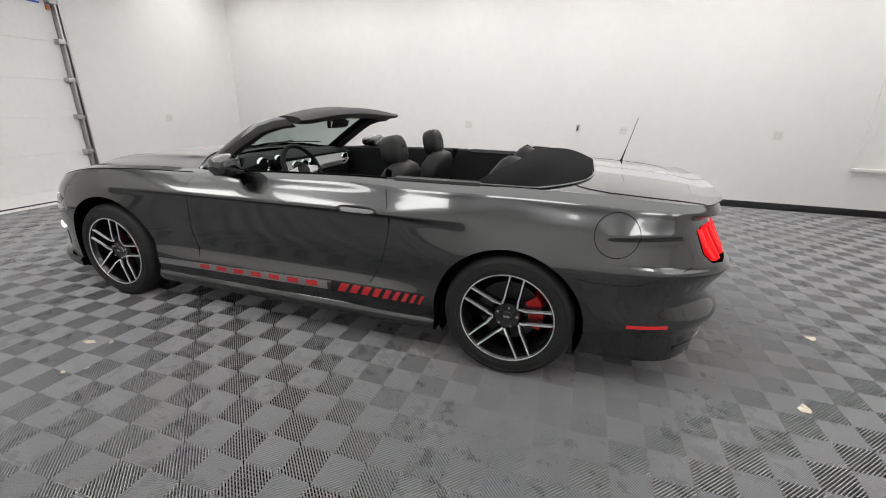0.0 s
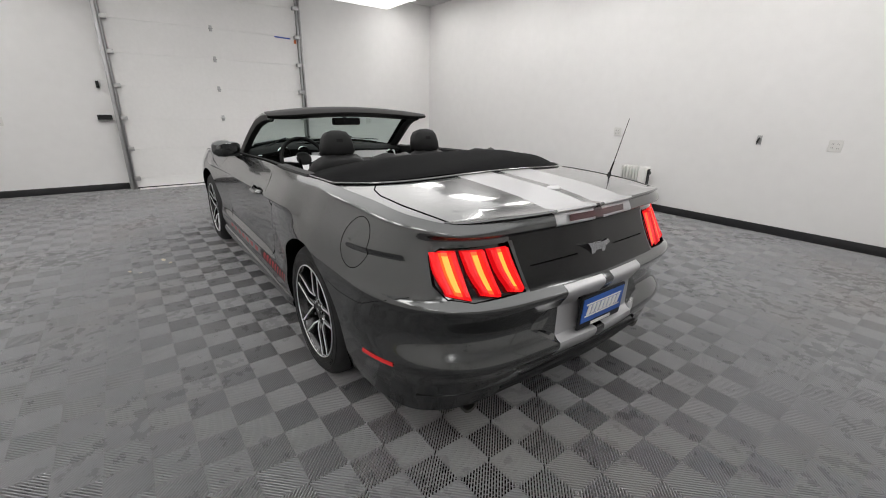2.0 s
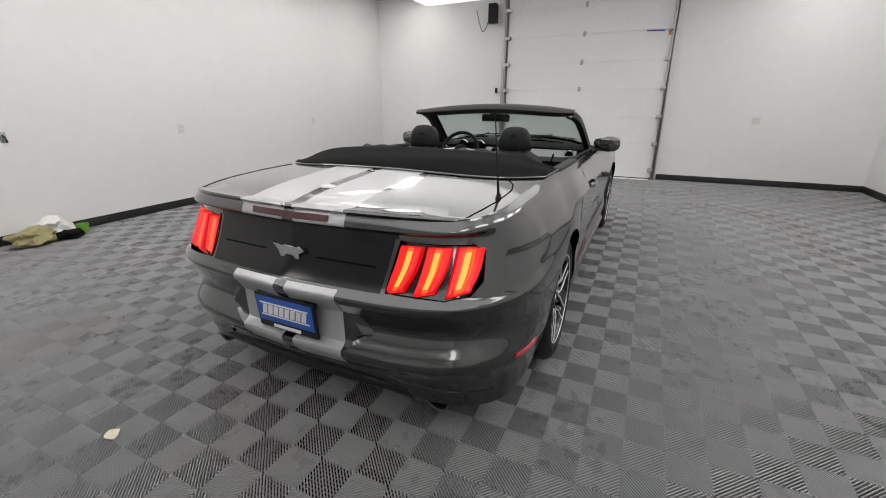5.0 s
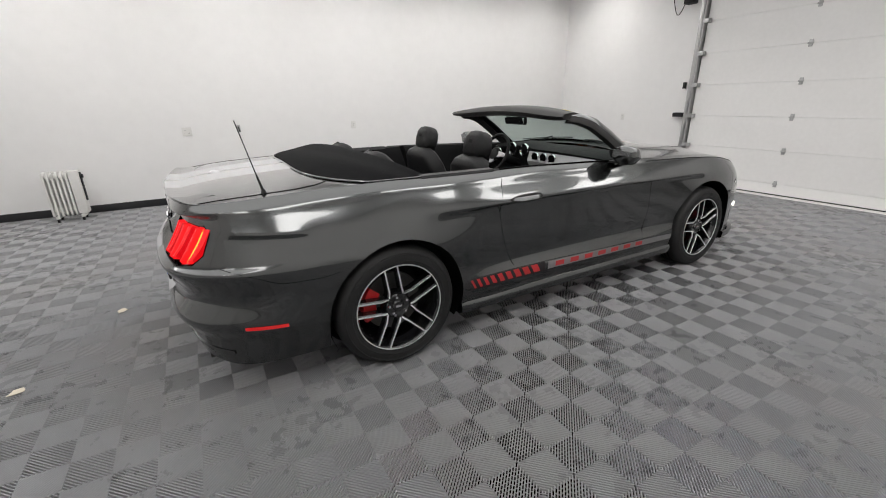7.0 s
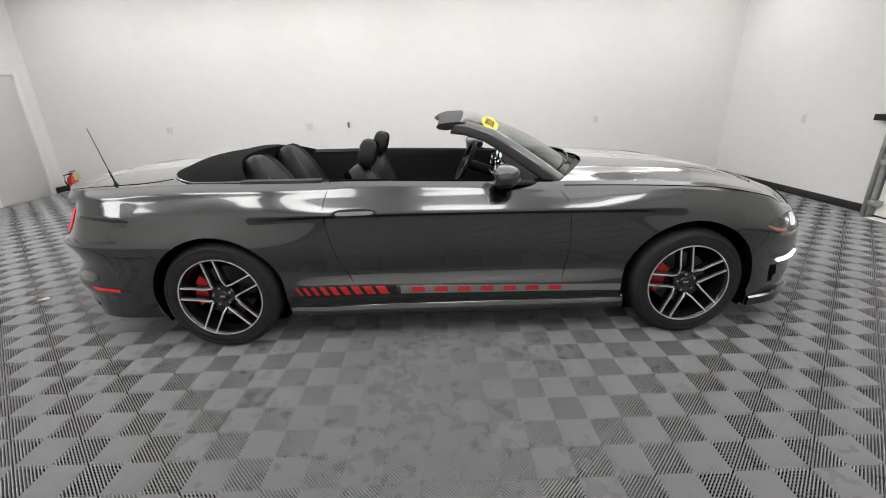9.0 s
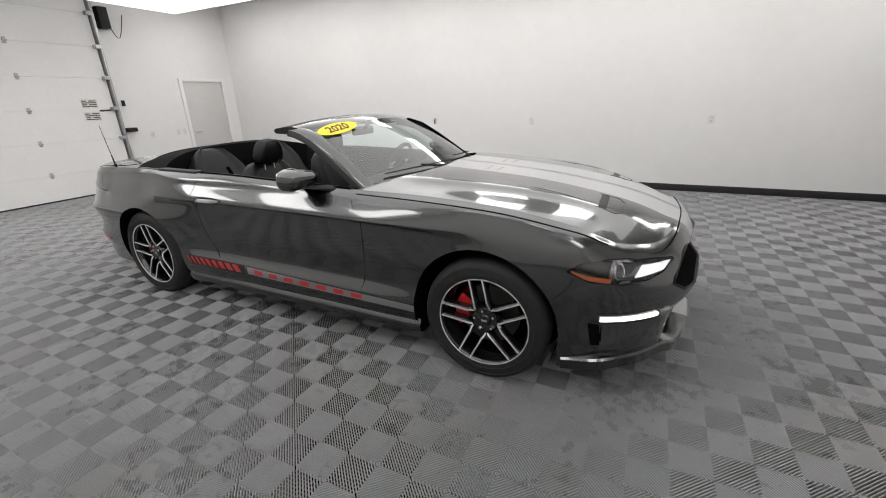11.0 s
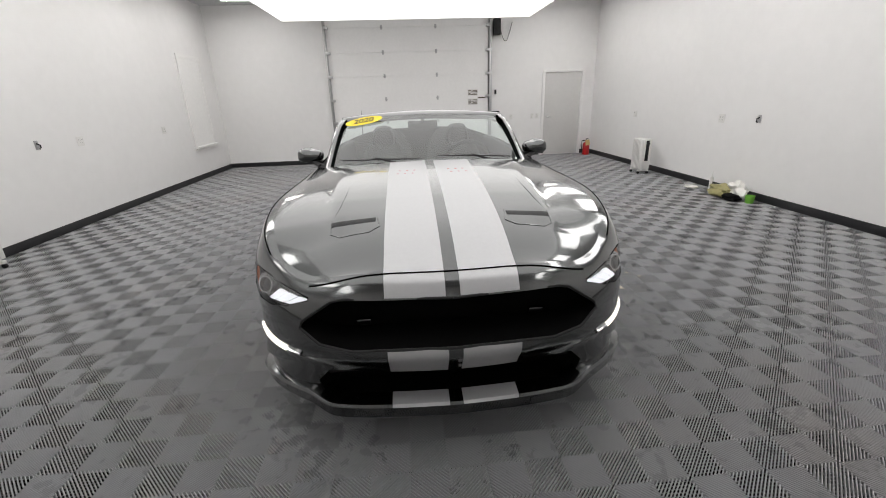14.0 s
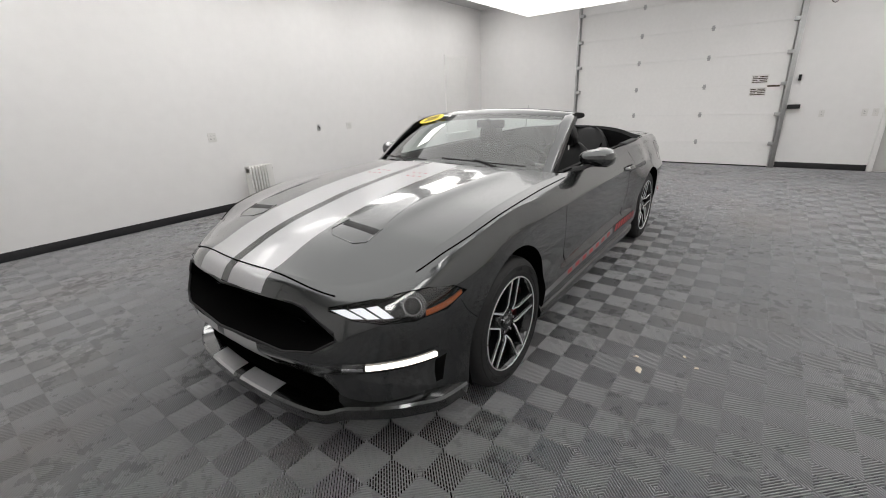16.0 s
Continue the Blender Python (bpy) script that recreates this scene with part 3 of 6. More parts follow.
# ---- hollow for the number plate in the rear bumper
rim_p = [on_end(max(y, 0.0), z, -1)[0] for y, z in RECESS]
rim_p[0].y = rim_p[-1].y = 0.0
dense_rim = []
for a, b in zip(rim_p, rim_p[1:]):
    for k in range(12):
        q = a.lerp(b, k / 12)
        dense_rim.append(on_end(max(q.y, 0.001), q.z, -1)[0] if q.y > 0.001 else q)
dense_rim.append(rim_p[-1])
floor_x = -2.415
d_recess = bmesh.new()
inner_rim = [Vector((floor_x, q.y * 0.90, 0.532 + (q.z - 0.532) * 0.80)) for q in dense_rim]
grid_faces(d_recess, [dense_rim, [a.lerp(b, 0.5) + Vector((0.004, 0, 0)) for a, b in zip(dense_rim, inner_rim)], inner_rim])
d_recess.faces.new([d_recess.verts.new(q) for q in inner_rim])
for f in carve(d_recess, list(d_recess.faces), [(0.028, 0.40), (0.262, 0.40), (0.262, 0.7), (0.028, 0.7)], (1, 2)):
    f.material_index = 1
part("plate_recess", joined(d_recess.copy(), mirrored(d_recess)), [M_PAINT, M_STRIPE], body, sharp=30)

# ---------------------------------------------------------------- car: gaps and body details
def gap_part(paths, parent, mirror=True, radius=0.003):
    for path in paths:
        bm = bmesh.new()
        add_tube(bm, path, radius, seg=6)
        if mirror:
            part("panel_gap", mirrored(bm), M_VOID, parent)
        part("panel_gap", bm, M_VOID, parent)


door_front = side_path([(0.575, 0.955), (0.662, 0.809), (0.668, 0.60), (0.632, 0.378)])
door_rear = side_path([(-0.70, 0.995), (-0.745, 0.83), (-0.705, 0.60), (-0.615, 0.412)])
bumper_gap = side_path([(-2.20, 0.708), (-2.08, 0.665), (-1.95, 0.615), (-1.80, 0.612), (-1.71, 0.625)])
bumper_front = side_path([(1.83, 0.655), (1.80, 0.60), (1.74, 0.54)])
gap_part([door_front, door_rear, bumper_gap, bumper_front], body, radius=0.0022)
hood_side = [ring_point(s, np.array([8.2]))[0][0] for s in np.linspace(s_at_x(0.62), s_at_x(1.985), 44)]
tips = np.linspace(0.3, 1.0, 200)
s_tip = min(tips, key=lambda s: abs(ring_point(s, np.array([7.4]))[0][0].x - 2.19))
hood_front = [ring_point(s, np.array([9.0 - 1.6 * max(0.0, (s - 0.22) / (s_tip - 0.22)) ** 1.5]))[0][0] for s in np.linspace(s_tip, 0.0, 60)]
gap_part([hood_side, [q + Vector((0, 0, 0.001)) for q in hood_front]], hood, radius=0.0032)
gap_part([[on_deck(x, y)[0] for x, y in ((-1.66, 0.66), (-1.72, 0.70), (-1.82, 0.725), (-2.0, 0.725), (-2.12, 0.71), (-2.24, 0.685))]], boot_lid, radius=0.0032)
# round fuel flap, left side only
bm = bmesh.new()
add_tube(bm, [on_side(-1.866 + 0.098 * math.cos(a), 0.832 + 0.098 * math.sin(a), -0.0012)[0] for a in np.linspace(0, 2 * math.pi, 61)], 0.0022, seg=6)
part("fuel_flap_gap", bm, M_VOID, body)


# ---- sill, arches and wells
def make_sill():
    bm = bmesh.new()
    rows = []
    for x in np.linspace(-1.0, 1.02, 40):
        w = 0.0 if -0.98 < x < 1.0 else -0.01
        rows.append([Vector((x, 0.880, 0.266)), Vector((x, 0.897 + w, 0.250)), Vector((x, 0.906 + w, 0.222)), Vector((x, 0.898 + w, 0.19)), Vector((x, 0.87, 0.178)), Vector((x, 0.70, 0.178))])
    grid_faces(bm, rows)
    return bm


both_sides("side_sill", make_sill, M_PAINT, car, "dark grey rocker sill")


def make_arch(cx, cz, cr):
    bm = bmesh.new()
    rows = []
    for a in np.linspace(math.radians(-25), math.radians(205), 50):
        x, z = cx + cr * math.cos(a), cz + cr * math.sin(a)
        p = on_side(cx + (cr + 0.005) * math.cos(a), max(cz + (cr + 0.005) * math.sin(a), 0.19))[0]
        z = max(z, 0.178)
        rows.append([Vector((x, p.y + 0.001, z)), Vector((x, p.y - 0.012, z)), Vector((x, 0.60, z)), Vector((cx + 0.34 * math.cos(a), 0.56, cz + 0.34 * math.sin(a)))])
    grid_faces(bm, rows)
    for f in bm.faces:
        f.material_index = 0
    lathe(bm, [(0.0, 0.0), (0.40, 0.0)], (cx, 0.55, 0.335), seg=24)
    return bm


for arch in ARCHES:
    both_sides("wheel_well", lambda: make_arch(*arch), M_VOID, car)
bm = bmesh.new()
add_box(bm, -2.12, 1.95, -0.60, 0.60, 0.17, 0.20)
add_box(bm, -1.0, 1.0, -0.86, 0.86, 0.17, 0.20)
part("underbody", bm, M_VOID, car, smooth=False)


# ---- grille and intake
grille = bmesh.new()
rows = []
outline = [(y, z) for y, z in GRILLE if y >= 0]
outline = [(0, GRILLE[0][1])] + outline + [(0, GRILLE[-1][1])]
rim = [on_end(y, z, 1)[0] if y > 0 else Vector((2.395 if z < 0.6 else 2.345, 0, z)) for y, z in outline]
inner = [Vector((2.17, p.y * 0.92, 0.59 + (p.z - 0.59) * 0.9)) for p in rim]
for side in (1, -1):
    r = [Vector((p.x, p.y * side, p.z)) for p in rim]
    q = [Vector((p.x, p.y * side, p.z)) for p in inner]
    grid_faces(grille, [r, q])
add_box(grille, 2.13, 2.16, -0.56, 0.56, 0.44, 0.700)
g = part("grille", grille, M_VOID, car, "black recessed grille")
bm = bmesh.new()
for side in (1, -1):
    add_tube(bm, seam([Vector((p.x + 0.002, p.y * side, p.z)) for p in rim], close=0.03), 0.006, seg=8)
part("grille_surround", bm, M_BLACK, g, "black plastic surround")
for side in (1, -1):
    bm = bmesh.new()
    add_box(bm, 2.20, 2.225, side * 0.36 - 0.03, side * 0.36 + 0.03, 0.565, 0.585, bevel=0.004)
    part("grille_clip", bm, M_GLOSS, g)
bm = bmesh.new()
low_rim = [on_end(max(y, 0.004), z, 1)[0] for y, z in ((0.0, 0.380), (0.2, 0.382), (0.35, 0.384), (0.45, 0.389), (0.507, 0.393), (0.54, 0.357), (0.572, 0.32), (0.552, 0.255), (0.53, 0.235))]
for side in (1, -1):
    r = [Vector((p.x - 0.002, p.y * side, p.z)) for p in low_rim]
    q = [Vector((2.09, p.y * side * 0.95, 0.32 + (p.z - 0.32) * 0.9)) for p in low_rim]
    grid_faces(bm, [r, q])
add_box(bm, 2.06, 2.10, -0.64, 0.64, 0.20, 0.44)
intake = part("lower_intake", bm, M_VOID, car, "black lower air intake", smooth=False)
for z in (0.29, 0.32, 0.35):
    bm = bmesh.new()
    add_box(bm, 2.12, 2.15, -0.55, 0.55, z - 0.004, z + 0.004, bevel=0.002)
    part("intake_slat", bm, M_BLACK, intake)
bm = bmesh.new()
add_box(bm, 2.06, 2.25, -0.56, 0.56, 0.205, 0.222)
part("intake_floor", bm, M_VOID, intake, smooth=False)


# ---- splitter
def lip_path(n=40):
    xs = [2.385, 2.37, 2.34, 2.31, 2.245, 2.085, 1.94, 1.80]
    ys = [0.0, 0.25, 0.43, 0.52, 0.625, 0.82, 0.898, 0.906]
    zs = [0.215, 0.213, 0.205, 0.198, 0.225, 0.225, 0.210, 0.190]
    d = np.concatenate([[0], np.cumsum(np.hypot(np.diff(xs), np.diff(ys)))])
    t = np.linspace(0, d[-1], n)
    return [Vector(p) for p in zip(pchip(d, xs, t), pchip(d, ys, t), pchip(d, zs, t))]


def make_lip():
    bm = bmesh.new()
    path = lip_path()
    rows = []
    for i, p in enumerate(path):
        d = (path[min(i + 1, len(path) - 1)] - path[max(i - 1, 0)])
        n = Vector((d.y, -d.x, 0)).normalized()
        n = n if n.x + n.y > 0 else -n
        k = 1 - 0.30 * float(ease((p.y - 0.60) / 0.2))
        rows.append([p - n * 0.08 * k + Vector((0, 0, 0.054)), p - n * 0.045 * k + Vector((0, 0, 0.051)), p - n * 0.010 + Vector((0, 0, 0.046)), p - n * 0.001 + Vector((0, 0, 0.036)), p - n * 0.012 - Vector((0, 0, 0.020)), p - n * 0.16 - Vector((0, 0, 0.024))])
    grid_faces(bm, rows)
    carve_faces = carve(bm, list(bm.faces), [(1.5, 0.028), (3, 0.028), (3, 0.262), (1.5, 0.262)], (0, 1))
    for f in carve_faces:
        if f.calc_center_median().z > 0.252:
            f.material_index = 1
    return bm


lip = make_lip()
part("front_splitter", joined(lip.copy(), mirrored(lip)), [M_PAINT, M_STRIPE], car, "dark grey front splitter with stripe ends", sharp=30)


# ---- lamps
M_DRL = material("white_lamp", (0.4, 0.4, 0.42), 0.3, emit=0.85, emit_colour=(0.93, 0.95, 1.0))
M_FOG = material("warm_white_lamp", (0.95, 0.93, 0.9), 0.3, emit=2.2, emit_colour=(1.0, 0.92, 0.80))
M_AMBER = material("amber_reflector", (0.42, 0.10, 0.02), 0.25, coat=0.8, vary=0.1, scale=60)
M_TAILRED = material("red_lamp_lens", (0.06, 0.001, 0.002), 0.3, emit=0.62, emit_colour=(1.0, 0.004, 0.010))
M_TAILBAR = material("lit_red_bar", (0.12, 0.004, 0.004), 0.25, emit=0.85, emit_colour=(1.0, 0.012, 0.016))
M_TAILHOT = material("lit_amber_bar", (0.2, 0.04, 0.01), 0.25, emit=1.25, emit_colour=(1.0, 0.42, 0.06))
M_TAILORANGE = material("lit_orange_bar", (0.15, 0.01, 0.005), 0.25, emit=1.05, emit_colour=(1.0, 0.12, 0.02))
M_MARKER = material("red_marker_lens", (0.35, 0.006, 0.008), 0.15, coat=1.0, emit=0.22, emit_colour=(1.0, 0.02, 0.02))


def offset_faces(bm, d):
    out = bm.copy()
    out.normal_update()
    c = Vector((0, 0, 0.6))
    for v in out.verts:
        n = v.normal
        n = n if n.dot(v.co - c) > 0 else -n
        v.co = v.co + n * d
    return out


def strip_on(bm, pts, half, thick, up=Vector((0, 0, 1)), mat=0):
    """A raised bar along surface points given as (point, normal)."""
    rows = []
    for p, n in pts:
        s = (up - n * up.dot(n)).normalized()
        rows.append([p - s * half - n * 0.004, p - s * half + n * thick, p + s * half + n * thick, p + s * half - n * 0.004])
    grid_faces(bm, rows, mat)
    return rows


def slab(bm, quad, n, thick, mat=0):
    """A thick plate on four points with one normal."""
    lo = [bm.verts.new(p - n * 0.006) for p in quad]
    hi = [bm.verts.new(p + n * thick) for p in quad]
    fs = [bm.faces.new(hi)] + [bm.faces.new((lo[i], lo[(i + 1) % 4], hi[(i + 1) % 4], hi[i])) for i in range(4)]
    for f in fs:
        f.material_index = mat


def headlamp(side):
    def put(bm):
        return bm if side > 0 else mirrored(bm)
    base = part("headlamp", put(offset_faces(head_bm, -0.045)), M_GLOSS, car, "lit headlamp with clear lens and amber edge")
    lens = part("lens", put(offset_faces(head_bm, -0.001)), M_LENS, base)
    lens.visible_shadow = False
    bm = bmesh.new()
    edge = [on_side(x, z)[0] for x, z in HEAD_LAMP]
    add_tube(bm, seam(edge, closed=True, close=0.02), 0.0022, seg=6)
    part("lamp_seal", put(bm), M_VOID, base)
    # projector
    p, n = on_side(2.015, 0.688, -0.035)
    n = (n + Vector((0.9, 0, 0))).normalized()
    bm = bmesh.new()
    q = n.to_track_quat("Z", "Y").to_matrix().to_4x4()
    m = Matrix.Translation(p) @ q
    for r0, r1, h, k in ((0.034, 0.038, 0.02, 0), (0.051, 0.053, 0.008, 0)):
        b2 = bmesh.new()
        lathe(b2, [(r0, 0), (r0, h), (r1, h), (r1, 0)], (0, 0, 0), axis="z", seg=28)
        bmesh.ops.transform(b2, matrix=m, verts=b2.verts)
        joined(bm, b2)
        b2.free()
    part("projector_ring", put(bm), M_CHROME, base)
    bm = bmesh.new()
    bmesh.ops.create_uvsphere(bm, u_segments=18, v_segments=10, radius=0.029, matrix=Matrix.Translation(p - n * 0.010))
    part("projector_lens", put(bm), M_GLOSS, base)
    # three slanted white bars
    for k in range(3):
        x0 = 2.092 + 0.040 * k
        bm = bmesh.new()
        pa = [on_side(x, z, -0.02) for x, z in ((x0, 0.650 + 0.004 * k), (x0 + 0.030, 0.652 + 0.004 * k), (x0 + 0.054, 0.700 - 0.003 * k), (x0 + 0.024, 0.704 - 0.003 * k))]
        nn = sum((a[1] for a in pa), Vector()).normalized()
        slab(bm, [a[0] for a in pa], nn, 0.010)
        part("light_bar", put(bm), M_DRL, base, "lit white slanted bar")
    bm = bmesh.new()
    for k in range(30):
        b2 = bmesh.new()
        add_box(b2, 0.040, 0.049, -0.0018, 0.0018, 0.002, 0.010)
        bmesh.ops.transform(b2, matrix=m @ Matrix.Rotation(2 * math.pi * k / 30, 4, "Z"), verts=b2.verts)
        joined(bm, b2)
        b2.free()
    part("reflector_ribs", put(bm), M_CHROME, base)
    bm = bmesh.new()
    strip_on(bm, [on_side(x, z, -0.012) for x, z in ((1.818, 0.684), (1.86, 0.668), (1.91, 0.655), (1.955, 0.648), (1.985, 0.645))], 0.010, 0.006)
    part("amber_strip", put(bm), M_AMBER, base, "amber side reflector strip")
    # lit lower strip in its recess
    bm = bmesh.new()
    path = [on_side(x, 0.470 - 0.006 * i / 7, -0.004) for i, x in enumerate(np.linspace(1.945, 2.255, 8))]
    strip_on(bm, path, 0.020, 0.004)
    fog = part("lower_lamp", put(bm), M_GLOSS, car, "lit lower strip lamp in a black recess")
    bm = bmesh.new()
    path = [on_side(x, 0.458 + 0.002 * i / 7) for i, x in enumerate(np.linspace(1.955, 2.19, 8))]
    strip_on(bm, path, 0.0090, 0.011)
    part("lit_strip", put(bm), M_FOG, fog, "glowing white strip")
    bm = bmesh.new()
    path = [on_side(x, 0.460) for x in np.linspace(2.197, 2.245, 4)]
    strip_on(bm, path, 0.008, 0.010)
    part("strip_end", put(bm), M_CHROME, fog)
    bm = bmesh.new()
    rows = []
    for t in np.linspace(0, 1, 9):
        x = 1.965 + 0.235 * t
        zb = 0.318 + 0.082 * t
        za = 0.432 - 0.006 * t
        rows.append([on_side(x, za + (zb - za) * v, 0.002 + 0.020 * v * (1 - 0.6 * t))[0] for v in (0, 0.5, 1.0)])
    grid_faces(bm, rows)
    part("corner_panel", put(bm), M_PAINT, body)


def taillamp(side):
    def put(bm):
        return bm if side > 0 else mirrored(bm)
    base = part("tail_lamp", put(offset_faces(lamp_bm, -0.03)), M_GLOSS, car, "lit red three-bar tail lamp")
    across = (0.0, 0.07, 0.15, 0.24, 0.32, 0.42, 0.54, 0.64, 0.72, 0.82, 0.92, 1.0)
    deep = (-0.018, 0.003, 0.007, 0.006, -0.015, -0.016, -0.015, 0.002, 0.008, 0.009, 0.004, -0.018)
    tone = (0, 1, 1, 1, 2, 2, 3, 1, 1, 1, 0)
    upward = (0.0, 0.05, 0.13, 0.28, 0.50, 0.72, 0.88, 0.95, 1.0)
    for k in range(3):
        y0 = 0.462 + 0.100 * k
        bm = bmesh.new()
        rows = []
        for t in upward:
            row = []
            for u, dp in zip(across, deep):
                lean = (-0.026, -0.018, -0.006)[k] * (1 - t) ** 1.6 + 0.004
                z = 0.718 + t * 0.152 + 0.014 * (1 - t) * (u - 0.5)
                y = min(max(y0 + lean + u * 0.090 * (0.86 + 0.14 * ease(t / 0.5)), 0.457), 0.757)
                p, n = on_end(y, z, -1)
                row.append(p + n * (dp if 0 < t < 1 else -0.018))
            rows.append(row)
        _, fs = grid_faces(bm, rows)
        for q, f in enumerate(fs):
            hot = tone[q % 11]
            f.material_index = min(hot, 1) if q // 11 in (0, 7) else 3 if hot == 2 and q // 11 in (1, 6) else hot
        part("lamp_bar", put(bm), [M_TAILRED, M_TAILBAR, M_TAILHOT, M_TAILORANGE], base, "glowing red lens bar with amber core")
    bm = bmesh.new()
    edge = [on_end(y, z, -1)[0] for y, z in TAIL_LAMP]
    add_tube(bm, seam(edge, closed=True, close=0.02), 0.0024, seg=6)
    part("lamp_seal", put(bm), M_VOID, base)
    # side marker
    bm = bmesh.new()
    strip_on(bm, [on_side(x, z) for x, z in ((-2.145, 0.416), (-2.09, 0.412), (-2.03, 0.408), (-1.965, 0.404))], 0.0078, 0.004)
    part("side_marker", put(bm), M_MARKER, car, "red glowing side marker")


for side in (1, -1):
    headlamp(side)
    taillamp(side)

# ---- tail details
bm = bmesh.new()
add_box(bm, -0.006, 0.006, -0.156, 0.156, -0.078, 0.078, bevel=0.004)
pp, pn = on_end(0.10, 0.545, -1)
plate = part("number_plate", bm, M_BLACK, car, "blue dealer plate in a black frame")
plate.matrix_local = Matrix.Translation((-2.447, 0, 0.545)) @ Matrix.Rotation(radians(-4), 4, "Y")
M_BLUE = material("blue_plate", (0.02, 0.10, 0.42), 0.35, vary=0.08, scale=30)
bm = bmesh.new()
add_box(bm, -0.009, -0.005, -0.146, 0.146, -0.045, 0.068)
part("plate_face", bm, M_BLUE, plate, "blue printed face", smooth=False)
for z, h, y in ((0.012, 0.021, 0.118), (0.040, 0.003, 0.13), (-0.016, 0.003, 0.13), (-0.061, 0.007, 0.075)):
    n = 8 if h > 0.02 else 1
    w = 2 * y / n
    for k in range(n):
        bm = bmesh.new()
        add_box(bm, -0.0115, -0.0085, -y + k * w + 0.004, -y + (k + 1) * w - 0.003, z - h, z + h)
        for v in bm.verts:
            v.co.y += -0.25 * (v.co.z - z) if n > 1 else 0
        part("plate_bar", bm, M_WHITE, plate, smooth=False)

M_BRAKE = material("dark_red_lens", (0.06, 0.008, 0.012), 0.15, coat=1.0, vary=0.1, scale=40)
bm = bmesh.new()
strip_on(bm, [(Vector((on_end(max(abs(y), 0.005), 0.945, -1)[0].x, y, 0.945)), Vector((-1, 0, 0.25)).normalized()) for y in np.linspace(-0.19, 0.19, 9)], 0.013, 0.005)
part("brake_light", bm, M_BRAKE, car, "dark red high brake light")


# spoiler: a slim lip along the lid's rear edge
def make_spoiler():
    bm = bmesh.new()
    rows = []
    line = [q for q in d_edge if q.y < 0.70 and q.x < -2.0]
    for i, q in enumerate(line):
        d = line[min(i + 1, len(line) - 1)] - line[max(i - 1, 0)]
        n = Vector((-abs(d.y), abs(d.x), 0)).normalized()
        fade = 1 - 0.9 * max(0.0, (q.y - 0.55) / 0.15)
        up = Vector((0, 0, 1))
        inner_pt = on_deck(q.x - n.x * 0.12, max(q.y - n.y * 0.12, 0.0))[0]
        rows.append([inner_pt + up * 0.001, q - n * 0.05 + up * (0.012 * fade + 0.003), q + n * 0.010 * fade + up * (0.020 * fade + 0.001), q + n * 0.015 * fade + up * (0.014 * fade), q + n * 0.006 * fade + up * 0.004 * fade, q - n * 0.004 - up * 0.004])
    grid_faces(bm, rows)
    for f in carve(bm, list(bm.faces), [(-3, 0.028), (0, 0.028), (0, 0.262), (-3, 0.262)], (0, 1)):
        f.material_index = 1
    return bm


sp = make_spoiler()
part("spoiler", joined(sp.copy(), mirrored(sp)), [M_PAINT, M_STRIPE], car, "dark grey lip spoiler with stripe ends", sharp=40)

# two thin ribs across the black panel
for side in (1, -1):
    bm = bmesh.new()
    add_tube(bm, [on_end(y, 0.792 - 0.01 * y, -1, 0.001)[0] * 1.0 for y in np.linspace(0.13, 0.39, 9)], 0.0028, seg=6)
    part("panel_line", bm if side > 0 else mirrored(bm), M_VOID, body)

# emblem: a plain raised silver shape
bm = bmesh.new()
ep, en = on_end(0.01, 0.795, -1, 0.004)
shape = [(0.085, 0.014), (0.062, 0.032), (0.022, 0.022), (-0.03, 0.024), (-0.085, 0.036), (-0.050, 0.008), (-0.042, -0.030), (-0.024, -0.030), (-0.016, -0.006), (0.026, -0.006), (0.036, -0.030), (0.054, -0.030), (0.052, 0.002)]
extrude_poly(bm, [(-y, 0.795 + z) for y, z in shape][::-1], "x", ep.x - 0.006, ep.x + 0.004, bevel=0.002)
part("tail_emblem", bm, M_CHROME, car, "plain silver emblem", sharp=30)
bm = bmesh.new()
bp, bn = on_deck(-2.129, 0.0)
bmesh.ops.create_uvsphere(bm, u_segments=20, v_segments=8, radius=1.0, matrix=Matrix.Translation(bp) @ Matrix.Diagonal((0.030, 0.042, 0.012, 1)))
part("lid_badge", bm, M_SILVER, car)
for side in (1, -1):
    bm = bmesh.new()
    lathe(bm, [(0.034, 0.0), (0.036, -0.14), (0.043, -0.145), (0.043, -0.02), (0.040, 0.0)], (-2.165, side * 0.61, 0.226), axis="x", seg=24)
    part("exhaust_tip", bm, M_DISC, car, "dark steel exhaust tip")
    bm = bmesh.new()
    add_cyl(bm, (-2.0, side * 0.61, 0.226), (-2.24, side * 0.61, 0.226), 0.033, seg=16)
    part("exhaust_pipe", bm, M_VOID, car)
def lip_tube():
    bm = bmesh.new()
    strip_on(bm, [on_end(y, z, -1) for y, z in ((0.43, 0.335), (0.47, 0.318), (0.55, 0.308), (0.65, 0.298), (0.74, 0.287), (0.80, 0.278))], 0.009, 0.006)
    return bm


# rear lower trim
bm = bmesh.new()
rows = []
for y in np.linspace(-0.50, 0.50, 24):
    p, _ = on_end(abs(y), 0.34, -1)
    k = 1 - (abs(y) / 0.5) ** 3
    rows.append([Vector((p.x + 0.03, y, 0.300 + 0.035 * k)), Vector((p.x + 0.008 - 0.014 * k, y, 0.290 + 0.028 * k)), Vector((p.x + 0.012 - 0.008 * k, y, 0.280 + 0.005 * k)), Vector((p.x + 0.05, y, 0.25)), Vector((p.x + 0.20, y, 0.23))])
grid_faces(bm, rows)
part("rear_diffuser", bm, M_BLACK, car, "black plastic rear diffuser")

